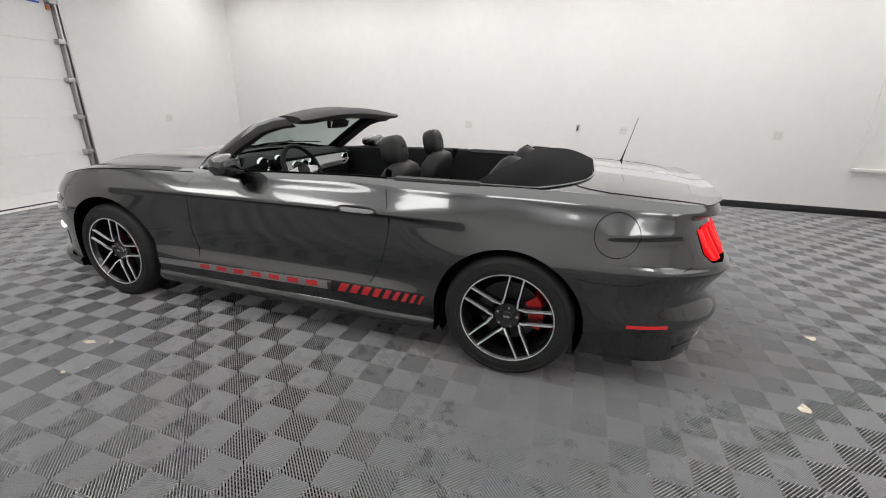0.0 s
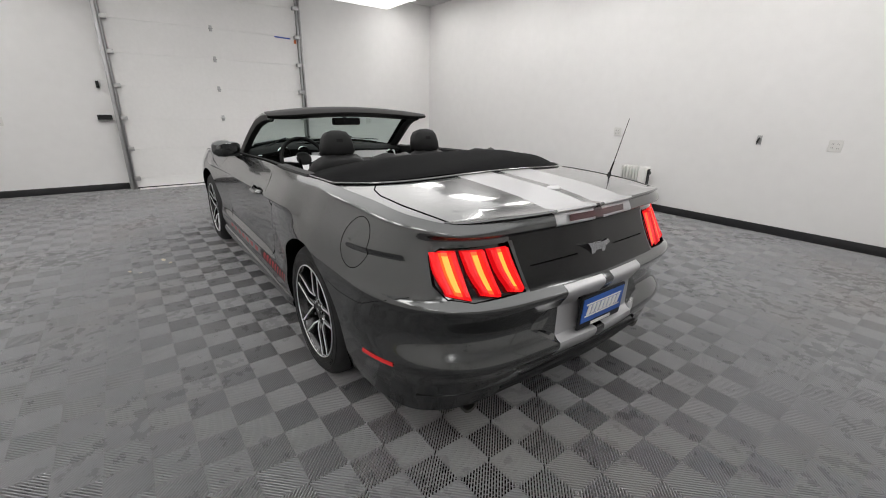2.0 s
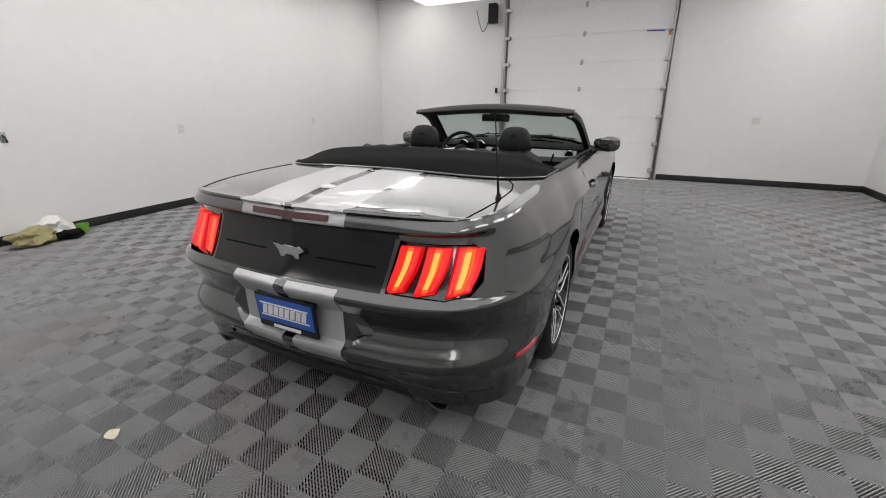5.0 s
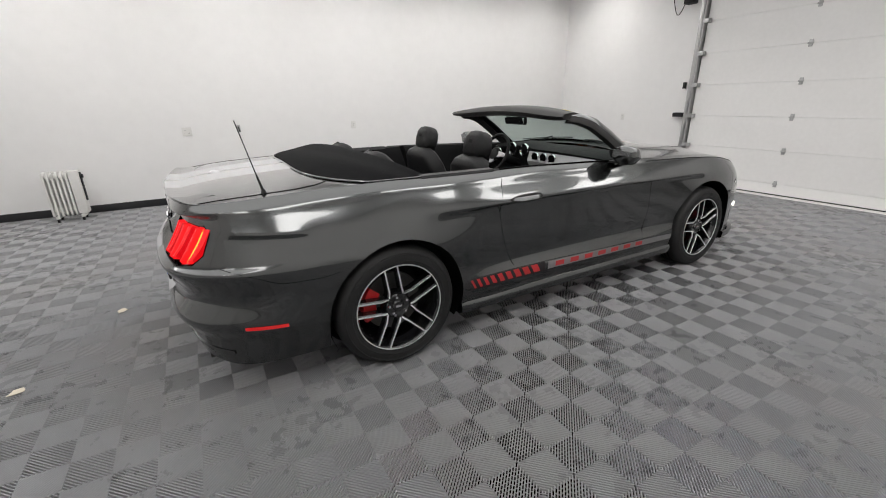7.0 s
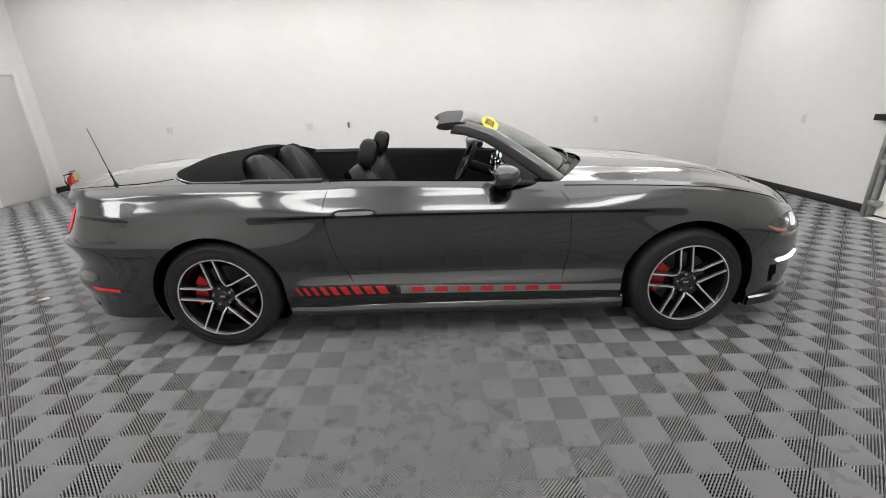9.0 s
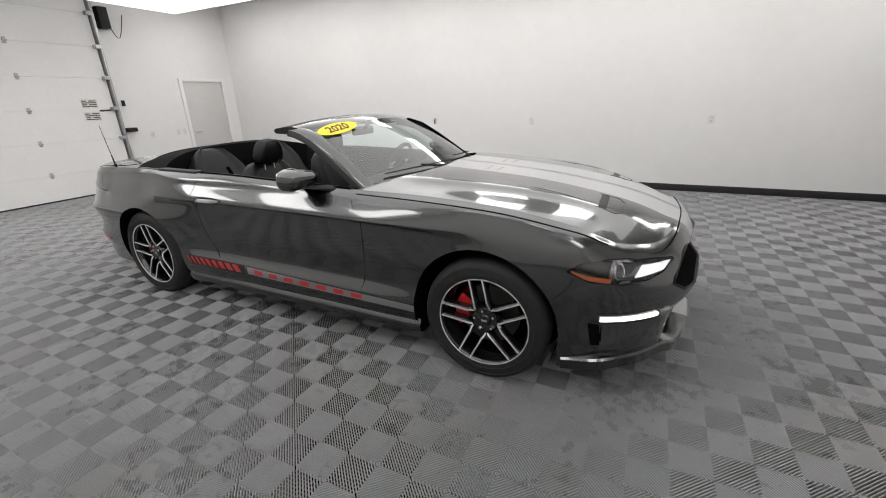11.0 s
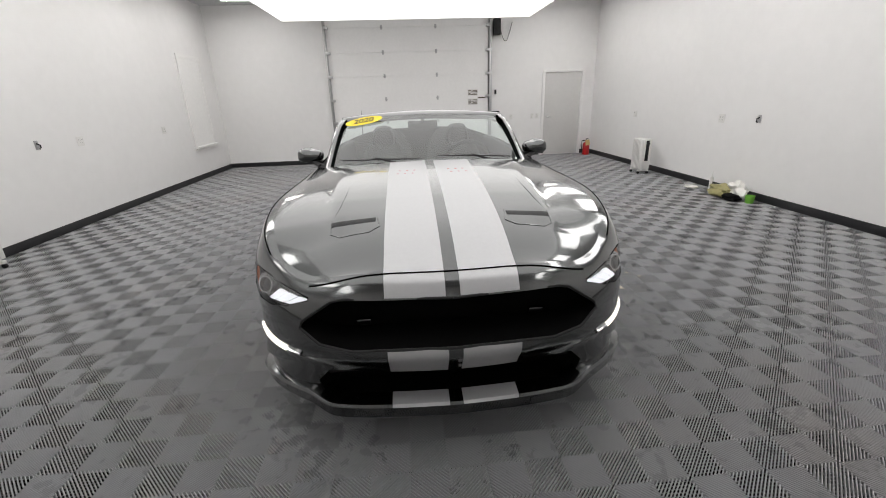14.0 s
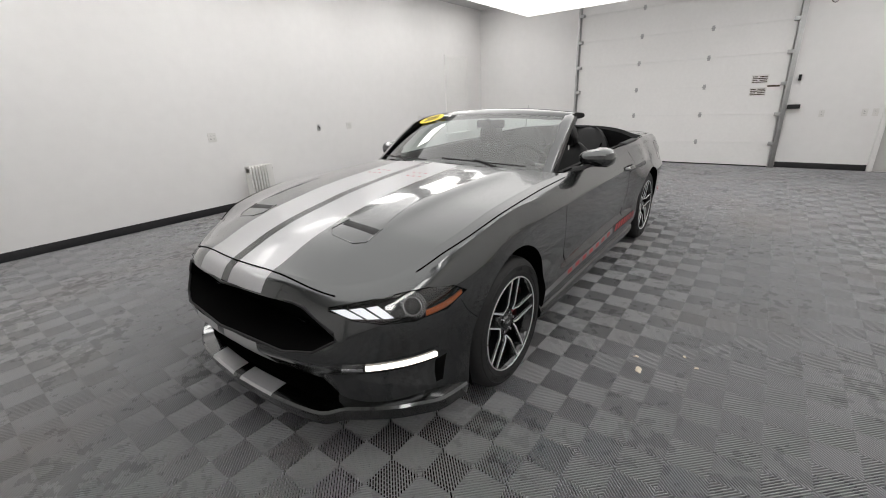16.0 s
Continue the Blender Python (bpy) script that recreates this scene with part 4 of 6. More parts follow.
both_sides("bumper_lip", lambda: lip_tube(), M_PAINT, car)

# ---- antenna, right rear
bm = bmesh.new()
bmesh.ops.create_cone(bm, segments=14, radius1=0.022, radius2=0.008, depth=0.045, cap_ends=True, matrix=Matrix.Translation((-1.962, -0.712, 0.985)))
ant = part("antenna", bm, M_BLACK, car, "thin black whip antenna")
bm = bmesh.new()
add_tube(bm, [(-1.963, -0.712, 1.0), (-1.975, -0.712, 1.05), (-1.981, -0.712, 1.075)], [0.006, 0.005, 0.004], seg=8)
add_tube(bm, [(-1.981, -0.712, 1.075), (-2.035, -0.711, 1.31)], [0.0028, 0.002], seg=6)
part("whip", bm, M_BLACK, ant)


# ---- handles and mirrors
def door_handle(i, side):
    def put(bm):
        return bm if side > 0 else mirrored(bm)
    # black oval sheet on the skin, painted in for the shaded hollow behind the handle
    bm = bmesh.new()
    c, n = on_side(-0.565, 0.836)
    rows = []
    for u in np.linspace(-1, 1, 17):
        hh = 0.026 * math.sqrt(max(0, 1 - (abs(u) ** 3.0)))
        p, nn = on_side(-0.565 + 0.125 * u, 0.836, 0.0015)
        rows.append([p + Vector((0, 0, hh)), p + Vector((0, 0.0008, hh * 0.5)), p + Vector((0, 0.0012, 0)), p + Vector((0, 0.0008, -hh * 0.5)), p + Vector((0, 0, -hh))])
    grid_faces(bm, rows)
    recess = part("handle_recess_shade", put(bm), M_GLOSS, doors[i])
    bm = bmesh.new()
    rows = []
    for u in np.linspace(-1, 1, 15):
        p, nn = on_side(-0.565 + 0.112 * u, 0.838)
        lift = 0.034 * (1 - abs(u) ** 5) + 0.002
        hh = 0.0135 * (1 - 0.3 * abs(u) ** 4)
        rows.append([p + Vector((0, lift - 0.024, hh)), p + Vector((0, lift - 0.014, hh * 0.8)), p + Vector((0, lift - 0.002, -hh * 0.1)), p + Vector((0, lift, -hh * 0.5)), p + Vector((0, lift - 0.006, -hh))])
    grid_faces(bm, rows)
    part("door_handle", put(bm), M_PAINT, doors[i], "body-coloured door handle", sharp=40)


def door_mirror(i, side):
    def put(bm):
        return bm if side > 0 else mirrored(bm)
    bm = bmesh.new()
    r = bmesh.ops.create_uvsphere(bm, u_segments=24, v_segments=16, radius=1.0)
    for v in r["verts"]:
        x, y, z = v.co
        sx = 0.112 if x > 0 else 0.034
        e = lambda q: math.copysign(abs(q) ** 0.72, q)
        v.co = Vector((0.235 + sx * e(x) + 0.05 * (y < 0) * -y, 0.918 + 0.106 * e(y), 1.026 + (0.062 - 0.012 * (y < 0)) * e(z)))
    h = part("mirror_housing", put(bm), M_PAINT, doors[i], "dark grey door mirror")
    bm = bmesh.new()
    r = bmesh.ops.create_uvsphere(bm, u_segments=24, v_segments=12, radius=1.0)
    for v in r["verts"]:
        x, y, z = v.co
        e = lambda q: math.copysign(abs(q) ** 0.7, q)
        v.co = Vector((0.205 + 0.004 * x - 0.030 * z, 0.921 + 0.074 * e(y), 1.028 + 0.038 * e(z)))
    part("mirror_glass", put(bm), M_CHROME, h, "silvered mirror glass")
    bm = bmesh.new()
    add_tube(bm, [(0.30, 0.90, 0.985), (0.36, 0.86, 0.972), (0.42, 0.82, 0.965), (0.46, 0.79, 0.958)], [0.020, 0.024, 0.030, 0.034], seg=10, flat=0.55)
    add_box(bm, 0.222, 0.30, 0.83, 0.99, 0.968, 0.984, bevel=0.006)
    part("mirror_foot", put(bm), M_BLACK, h)


for i, side in ((0, 1), (1, -1)):
    door_handle(i, side)
    door_mirror(i, side)


# ---- hood vents and front lines
def make_vent():
    bm = bmesh.new()
    rows = []
    for y in np.linspace(0.305, 0.505, 9):
        rows.append([on_hood(x, y, l)[0] for x, l in ((1.862, -0.001), (1.874, 0.002), (1.900, 0.0015), (1.914, -0.002))])
    grid_faces(bm, rows)
    return bm


def make_vent_rim():
    bm = bmesh.new()
    pts = [on_hood(x, y, 0.001)[0] for x, y in ((1.855, 0.30), (1.95, 0.285), (1.985, 0.33), (1.985, 0.46), (1.95, 0.505), (1.855, 0.51))]
    add_tube(bm, seam(pts, closed=False, close=0.03), 0.0022, seg=6)
    return bm


both_sides("hood_vent", make_vent, M_BLACK, hood, "black hood vent slot")
both_sides("vent_outline", make_vent_rim, M_PAINT, hood)


def make_hood_line():
    bm = bmesh.new()
    add_tube(bm, [on_hood(x, y, 0.0)[0] for x, y in ((1.42, 0.47), (1.58, 0.475), (1.72, 0.485), (1.82, 0.50))], [0.001, 0.004, 0.004, 0.001], seg=6)
    return bm


both_sides("hood_crease", make_hood_line, M_PAINT, hood)
# small red marks at the stripe ends, plain bars
for side in (1, -1):
    for k in range(3):
        for r in range(2):
            bm = bmesh.new()
            strip_on(bm, [on_hood(1.16 + 0.07 * r + dx, 0.195 - 0.045 * k + 0.012 * r, 0.0006) for dx in (0.0, 0.014)], 0.006, 0.0008, up=Vector((0, 1, 0)))
            part("stripe_mark", bm if side > 0 else mirrored(bm), M_RED, hood)

# ---- windscreen, frame, cowl
WS_TOP = [(0.235 - 0.15 * (y / 0.65) ** 2, y, 1.315 - 0.040 * (y / 0.65) ** 2) for y in np.linspace(-0.65, 0.65, 25)]
WS_BASE = [(0.85 - 0.23 * abs(y / 0.735) ** 2.2, y, 1.005 - 0.042 * (y / 0.735) ** 2) for y in np.linspace(-0.735, 0.735, 25)]
rows = []
for k in range(13):
    t = k / 12
    rows.append([Vector(a).lerp(Vector(b), t) + Vector((0.012, 0, 0.020)) * math.sin(math.pi * t) for a, b in zip(WS_TOP, WS_BASE)])
bm = bmesh.new()
grid_faces(bm, rows)
screen = part("windscreen", bm, M_GLASS, car, "clear slightly green windscreen")
screen.visible_shadow = False
frame_pts = [Vector((0.63, 0.735, 0.962)), Vector((0.50, 0.720, 1.055)), Vector((0.36, 0.702, 1.150)), Vector((0.22, 0.680, 1.235)), Vector((0.11, 0.660, 1.270)), Vector((0.03, 0.642, 1.280))]


def make_pillar():
    bm = bmesh.new()
    rows = []
    for i, p in enumerate(frame_pts):
        w = 0.028 + 0.004 * i
        rows.append([p + Vector((0.035, -0.030, 0.010)), p + Vector((0.012, 0.004, 0.016)), p + Vector((-0.022, 0.024, -0.004)), p + Vector((-0.045, 0.020, -0.040)), p + Vector((-0.040, -0.020, -0.052)), p + Vector((0.0, -0.040, -0.03))])
    grid_faces(bm, rows)
    for f in bm.faces:
        f.material_index = 1 if f.calc_center_median().z < 0 else 0
    bm.faces.ensure_lookup_table()
    n = 5
    for k, f in enumerate(bm.faces):
        f.material_index = 0 if k % n in (0, 1) else 1
    return bm


M_LINING = material("dark_lining", (0.014, 0.013, 0.013), 0.6, vary=0.1, scale=20)
both_sides("windscreen_pillar", make_pillar, [M_PAINT, M_LINING], car, "grey pillar with black inner seal", sharp=50)
rows = []
for y in np.linspace(-0.685, 0.685, 41):
    q = abs(y) / 0.685
    zt = 1.342 - 0.046 * q ** 2
    bx = -0.10 * q ** 2
    th = 1 - 0.45 * q ** 6
    rows.append([Vector((0.250 + 1.3 * bx, y * 0.93, zt - 0.032)), Vector((0.20 + bx, y * 0.95, zt - 0.010)), Vector((0.10 + 0.6 * bx, y * 0.975, zt)),
                 Vector((0.0 + 0.3 * bx, y * 0.995, zt - 0.002)), Vector((-0.050 + 0.3 * bx, y, zt - 0.016 * th)), Vector((-0.068 + 0.3 * bx, y, zt - 0.042 * th)), Vector((-0.055 + 0.3 * bx, y, zt - 0.068 * th)),
                 Vector((-0.01 + 0.3 * bx, y * 0.98, zt - 0.078 * th)), Vector((0.08 + 0.6 * bx, y * 0.96, zt - 0.070 * th)), Vector((0.20 + bx, y * 0.94, zt - 0.050))])
bm = bmesh.new()
_, fs = grid_faces(bm, rows)
for k, f in enumerate(fs):
    f.material_index = 0 if k % 9 in (0, 1) else 1
for row in (rows[0], rows[-1]):
    bm.faces.new([bm.verts.new(q) for q in row]).material_index = 1
part("windscreen_header", bm, [M_PAINT, M_LINING], car, "grey top rail with dark lining", sharp=50)
bm = bmesh.new()
rows = []
for (x, y, z), (hx, hy, hz) in zip(WS_BASE[12:], [tuple(h_back[int(round(k * (NU - 1) / 12))]) for k in range(13)]):
    rows.append([Vector((x - 0.02, y, z - 0.004)), Vector((hx - 0.012, hy, hz - 0.022)), Vector((hx + 0.012, hy, hz - 0.035))])
grid_faces(bm, rows)
part("cowl", joined(bm.copy(), mirrored(bm)), M_BLACK, car, "black plastic cowl")
bm.free()
for ya, yb in ((0.60, 0.06), (-0.02, -0.56)):
    bm = bmesh.new()
    n = 10
    pts = []
    for k in range(n):
        y = ya + (yb - ya) * k / (n - 1)
        i = int((y + 0.715) / 1.43 * 24)
        a, b = Vector(WS_BASE[i]), Vector(WS_TOP[i])
        pts.append(a.lerp(b, 0.03 + 0.05 * (k / n)) + Vector((0.014, 0, 0.026)))
    add_tube(bm, pts, 0.007, seg=6, flat=0.6)
    add_tube(bm, [pts[0] + Vector((0.05, -0.1, -0.03)), pts[n // 2] + Vector((0.004, 0, 0.012))], [0.011, 0.006], seg=6)
    part("wiper", bm, M_BLACK, car, "black wiper")

# yellow oval with the year, inside the top corner of the glass
M_YELLOW = material("yellow_sticker", (0.85, 0.66, 0.02), 0.5, vary=0.04, scale=30)
M_INK = material("dark_print", (0.06, 0.04, 0.02), 0.6)
a, b = Vector((0.235 - 0.14 * (0.46 / 0.62) ** 2, -0.46, 1.315 - 0.035 * (0.46 / 0.62) ** 2)), Vector((0.85 - 0.22 * abs(0.53 / 0.715) ** 2.2, -0.53, 1.005 - 0.04 * (0.53 / 0.715) ** 2))
down = (b - a).normalized()
cen = a + down * 0.085
across = Vector((0.34, 1, 0.085)).normalized()
nrm = across.cross(-down).normalized()
nrm = nrm if nrm.z > 0 else -nrm
upv = nrm.cross(across)
upv = upv if upv.z > 0 else -upv
tilt = radians(7)
ax, up2 = across * math.cos(tilt) + upv * math.sin(tilt), upv * math.cos(tilt) - across * math.sin(tilt)
frame_m = Matrix((ax, up2, nrm)).transposed().to_4x4()
frame_m.translation = cen + nrm * 0.022
bm = bmesh.new()
ring = [bm.verts.new((0.155 * math.cos(t), 0.056 * math.sin(t), 0.0)) for t in np.linspace(0, 2 * math.pi, 48, endpoint=False)]
f = bm.faces.new(ring)
r = bmesh.ops.extrude_face_region(bm, geom=[f])
for v in [v for v in r["geom"] if isinstance(v, bmesh.types.BMVert)]:
    v.co.z += 0.0015
sticker = part("year_sticker", bm, M_YELLOW, screen, "yellow oval year sticker", smooth=False)
sticker.matrix_local = frame_m
txt = bpy.data.curves.new("year_text", "FONT")
txt.body = "2020"
txt.size = 0.085
txt.align_x, txt.align_y = "CENTER", "CENTER"
txt.extrude = 0.0006
txt.offset = 0.0015
tob = bpy.data.objects.new("year_text_curve", txt)
scene.collection.objects.link(tob)
bpy.context.view_layer.update()
tme = bpy.data.meshes.new_from_object(tob.evaluated_get(bpy.context.evaluated_depsgraph_get()))
bpy.data.objects.remove(tob)
tme.materials.clear()
tme.materials.append(M_INK)
year = new("year_text", tme)
year.parent = sticker
year.location = (0, 0, 0.0028)

# ---------------------------------------------------------------- wheels
def wheel(cx, side):
    """One wheel; local y points outwards."""
    w = part_empty("wheel", car)
    w.location = (cx, side * 0.905, 0.340)
    if side < 0:
        w.rotation_euler = (0, 0, math.pi)
    flip = 1 if side < 0 else -1
    bm = bmesh.new()
    R = 0.342
    lathe(bm, [(0.236, -0.015), (0.246, 0.004), (0.262, 0.008), (0.295, 0.009), (0.318, 0.002), (0.332, -0.012), (0.340, -0.030), (R, -0.05), (R, -0.19), (0.335, -0.215), (0.30, -0.235), (0.246, -0.235), (0.236, -0.22)], (0, 0, 0), seg=72)
    tyre = part("tyre", bm, M_RUBBER, w, "black road tyre")
    bm = bmesh.new()
    for off in (-0.085, -0.12, -0.155):
        lathe(bm, [(R + 0.0006, off - 0.004), (R + 0.0012, off), (R + 0.0006, off + 0.004)], (0, 0, 0), seg=48)
    part("tread_groove", bm, M_VOID, tyre)
    bm = bmesh.new()
    for r in (0.268, 0.303):
        lathe(bm, [(r - 0.002, 0.0075), (r, 0.011), (r + 0.002, 0.0075)], (0, 0, 0), seg=64)
    for k in range(12):
        a = k * math.pi / 6 + 0.1
        if k % 3 != 2:
            for j in range(6):
                t = a + j * 0.036
                m = Matrix.Rotation(-t, 3, "Y")
                add_box(bm, 0.278, 0.292, 0.006, 0.0105, -0.0025, 0.0025)
                for v in bm.verts[-8:]:
                    v.co = m @ v.co
    part("sidewall_lettering", bm, M_RUBBER, tyre)
    bm = bmesh.new()
    lathe(bm, [(0.244, 0.004), (0.238, 0.004), (0.232, -0.004), (0.226, -0.02), (0.215, -0.06), (0.205, -0.20), (0.23, -0.22)], (0, 0, 0), seg=64)
    rim = part("rim", bm, M_RIM, w, "gloss black rim with machined spokes")
    bm = bmesh.new()
    lathe(bm, [(0.2450, 0.003), (0.2440, 0.0075), (0.2395, 0.007), (0.2375, -0.001)], (0, 0, 0), seg=72)
    part("rim_lip", bm, M_MACH, rim, "bright machined lip")

    def at(r, a, y):
        return Vector((r * math.cos(a) * flip * -1, y, r * math.sin(a)))

    for k in range(5):
        a0 = radians(100 + 36 + 72 * k)
        for s in (1, -1):
            ctr = [(0.072, 4.0), (0.084, 7.5), (0.097, 13.0), (0.110, 17.0), (0.125, 19.3), (0.160, 22.9), (0.200, 25.7), (0.2385, 27.4)]
            wid = [0.0040, 0.0052, 0.0056, 0.0050, 0.0046, 0.0044, 0.0044, 0.0048]
            ys = [-0.026, -0.020, -0.014, -0.011, -0.010, -0.008, -0.005, -0.002]
            face, under = bmesh.new(), bmesh.new()
            rows, rows2 = [], []
            for (r, d), h, y in zip(ctr, wid, ys):
                a = a0 + s * radians(d)
                c = at(r, a, y)
                t = Vector((-c.z, 0, c.x)).normalized()
                rows.append([c - t * h, c - t * h * 0.85 + Vector((0, 0.003, 0)), c + t * h * 0.85 + Vector((0, 0.003, 0)), c + t * h])
                k2 = h * 2.1
                rows2.append([c - t * k2 - Vector((0, 0.05, 0)), c - t * k2 * 1.02 - Vector((0, 0.006, 0)), c - t * h - Vector((0, 0.0005, 0)), c + t * h - Vector((0, 0.0005, 0)), c + t * k2 * 1.02 - Vector((0, 0.006, 0)), c + t * k2 - Vector((0, 0.05, 0))])
            grid_faces(face, rows)
            grid_faces(under, rows2)
            sp_ob = part("spoke", under, M_RIM, rim, sharp=40)
            part("spoke_face", face, M_MACH, sp_ob, "machined bright spoke face", sharp=40)
    bm = bmesh.new()
    lathe(bm, [(0.0, -0.022), (0.026, -0.022), (0.031, -0.028), (0.034, -0.034), (0.066, -0.030), (0.074, -0.040), (0.085, -0.075)], (0, 0, 0), seg=40)
    hub = part("hub", bm, M_RIM, rim)
    bm = bmesh.new()
    add_box(bm, -0.016, 0.016, -0.022, -0.019, -0.006, 0.006, bevel=0.001)
    part("cap_badge", bm, M_CHROME, hub)
    for k in range(5):
        a = radians(100 + 72 * k)
        bm = bmesh.new()
        c = at(0.054, a, 0)
        add_cyl(bm, c + Vector((0, -0.036, 0)), c + Vector((0, -0.017, 0)), 0.0095, 0.0075, seg=6)
        part("lug_nut", bm, M_CHROME, hub)
    bm = bmesh.new()
    lathe(bm, [(0.07, -0.105), (0.165, -0.105), (0.165, -0.13), (0.07, -0.13)], (0, 0, 0), seg=48)
    part("brake_disc", bm, M_DISC, w, "steel brake disc")
    bm = bmesh.new()
    rows = []
    for a in np.linspace(radians(140), radians(205), 12):
        pts = []
        for r, y in ((0.105, -0.085), (0.110, -0.072), (0.180, -0.070), (0.188, -0.085), (0.188, -0.15), (0.105, -0.15)):
            pts.append(Vector((r * math.cos(a) * (1 if side < 0 else -1), y, r * math.sin(a))))
        rows.append(pts)
    rows = [[Vector((-p.x, p.y, p.z)) for p in row] for row in rows]
    grid_faces(bm, rows)
    bmesh.ops.holes_fill(bm, edges=bm.edges[:], sides=12)
    part("brake_caliper", bm, M_CALIPER, w, "red brake caliper", sharp=30)
    return w


def part_empty(name, parent):
    ob = new(name)
    ob.parent = parent
    ob.empty_display_size = 0.1
    return ob


for cx in (1.40, -1.40):
    for side in (1, -1):
        wheel(cx, side)


# ---------------------------------------------------------------- cabin
def rounded(bm, x0, x1, y0, y1, z0, z1, bevel, matrix=None, seg=3, bulge=0.0):
    b = bmesh.new()
    add_box(b, x0, x1, y0, y1, z0, z1)
    bmesh.ops.bevel(b, geom=b.edges[:], offset=bevel, segments=seg, affect="EDGES", profile=0.5)
    if matrix is not None:
        bmesh.ops.transform(b, matrix=matrix, verts=b.verts)
    joined(bm, b)
    b.free()


# inner door panels, floor, rear bulkhead
def make_inner():
    bm = bmesh.new()
    rows = []
    for x in np.linspace(-1.30, 0.58, 40):
        top = ring_point(s_at_x(x), np.array([TOP]))[0][0]
        z = top.z
        rows.append([top + Vector((0, 0.002, 0.001)), Vector((x, top.y - 0.022, z + 0.006)), Vector((x, top.y - 0.050, z + 0.0)), Vector((x, top.y - 0.075, z - 0.05)), Vector((x, top.y - 0.07, z - 0.20)), Vector((x, top.y - 0.11, z - 0.28)), Vector((x, top.y - 0.10, 0.30))])
    grid_faces(bm, rows)
    return bm


both_sides("inner_panel", make_inner, M_TRIM, car, "black inner door panel")


def make_belt():
    bm = bmesh.new()
    pts = [ring_point(s_at_x(x), np.array([TOP]))[0][0] + Vector((0, -0.004, 0.003)) for x in np.linspace(-0.70, 0.56, 20)]
    add_tube(bm, pts, 0.008, seg=6, flat=0.7)
    return bm


both_sides("belt_seal", make_belt, M_VOID, car)


def make_quarter_cap():
    bm = bmesh.new()
    rows = []
    for x in np.linspace(-1.20, -0.74, 16):
        top = ring_point(s_at_x(x), np.array([TOP]))[0][0]
        rows.append([top + Vector((0, 0.006, -0.002)), top + Vector((0, 0.0, 0.010)), top + Vector((0, -0.05, 0.012)), top + Vector((0, -0.07, -0.01))])
    grid_faces(bm, rows)
    return bm


both_sides("quarter_cap", make_quarter_cap, M_BLACK, car, "black quarter capping", sharp=40)
for side in (1, -1):
    bm = bmesh.new()
    rounded(bm, 0.02, 0.12, side * 0.765 - 0.012, side * 0.765 + 0.012, 0.905, 0.935, 0.008)
    part("inner_handle", bm, M_SILVER, car)
bm = bmesh.new()
add_box(bm, -1.75, 0.9, -0.80, 0.80, 0.28, 0.32)
add_box(bm, -1.75, -1.60, -0.80, 0.80, 0.3, 0.95)
part("cabin_floor", bm, M_VOID, car, smooth=False)

# dashboard
bm = bmesh.new()
rows = []
for y in np.linspace(-0.72, 0.72, 37):
    hump = 0.022 * math.exp(-((y - 0.36) / 0.16) ** 2)
    k = 0.02 * (y / 0.72) ** 2
    rows.append([Vector((0.80 - 5 * k, y, 0.985 - k)), Vector((0.62 - k, y, 1.000 - k + hump)), Vector((0.47, y, 0.985 - k + hump)), Vector((0.425, y, 0.965 - k + hump)), Vector((0.43, y, 0.945 - k)), Vector((0.46, y, 0.94 - k)), Vector((0.44, y, 0.80)), Vector((0.48, y, 0.62)), Vector((0.60, y, 0.45))])
grid_faces(bm, rows)
dash = part("dashboard", bm, M_TRIM, car, "black dashboard with silver fascia")
bm = bmesh.new()
rows = []
for y in np.linspace(-0.66, 0.20, 26):
    t = 0.5 + 0.5 * math.tanh((y + 0.20) / 0.06)
    h = 0.060 + 0.020 * t
    rows.append([Vector((0.448, y, 0.948)), Vector((0.430, y, 0.945)), Vector((0.404, y, 0.940 - h)), Vector((0.440, y, 0.925 - h * 1.5))])
grid_faces(bm, rows)
M_FASCIA = material("brushed_fascia", (0.55, 0.55, 0.56), 0.42, metal=0.25, vary=0.05, scale=60)
part("fascia", bm, M_FASCIA, dash, "satin silver fascia panel")
for y, r in ((0.105, 0.036), (0.0, 0.036), (-0.105, 0.036), (-0.60, 0.036), (0.64, 0.036)):
    bm = bmesh.new()
    lathe(bm, [(r, 0.0), (r + 0.006, -0.008), (r + 0.010, 0.004)], (0.414, y, 0.900), axis="x", seg=24)
    vent = part("air_vent", bm, M_CHROME, dash, "round air vent")
    bm = bmesh.new()
    lathe(bm, [(0.0, -0.002), (r, -0.002)], (0.411, y, 0.900), axis="x", seg=20)
    for q in (-0.5, 0, 0.5):
        add_box(bm, 0.404, 0.409, y - r * 0.85, y + r * 0.85, 0.900 + q * r - 0.003, 0.900 + q * r + 0.003)
    part("vent_slats", bm, M_VOID, vent)
for y in (0.27, 0.44):
    bm = bmesh.new()
    lathe(bm, [(0.050, 0.0), (0.056, -0.012), (0.060, 0.006)], (0.430, y, 0.945), axis="x", seg=28)
    dial = part("dial_ring", bm, M_CHROME, dash)
    bm = bmesh.new()
    lathe(bm, [(0.0, 0.0), (0.050, 0.0)], (0.432, y, 0.945), axis="x", seg=24)
    part("dial_face", bm, M_GLOSS, dial)
bm = bmesh.new()
rounded(bm, 0.43, 0.46, -0.115, 0.115, 0.70, 0.82, 0.006)
part("centre_screen", bm, M_GLOSS, dash)
bm = bmesh.new()
rounded(bm, -0.55, 0.46, -0.13, 0.13, 0.30, 0.62, 0.03)
con = part("centre_console", bm, M_TRIM, car)
bm = bmesh.new()
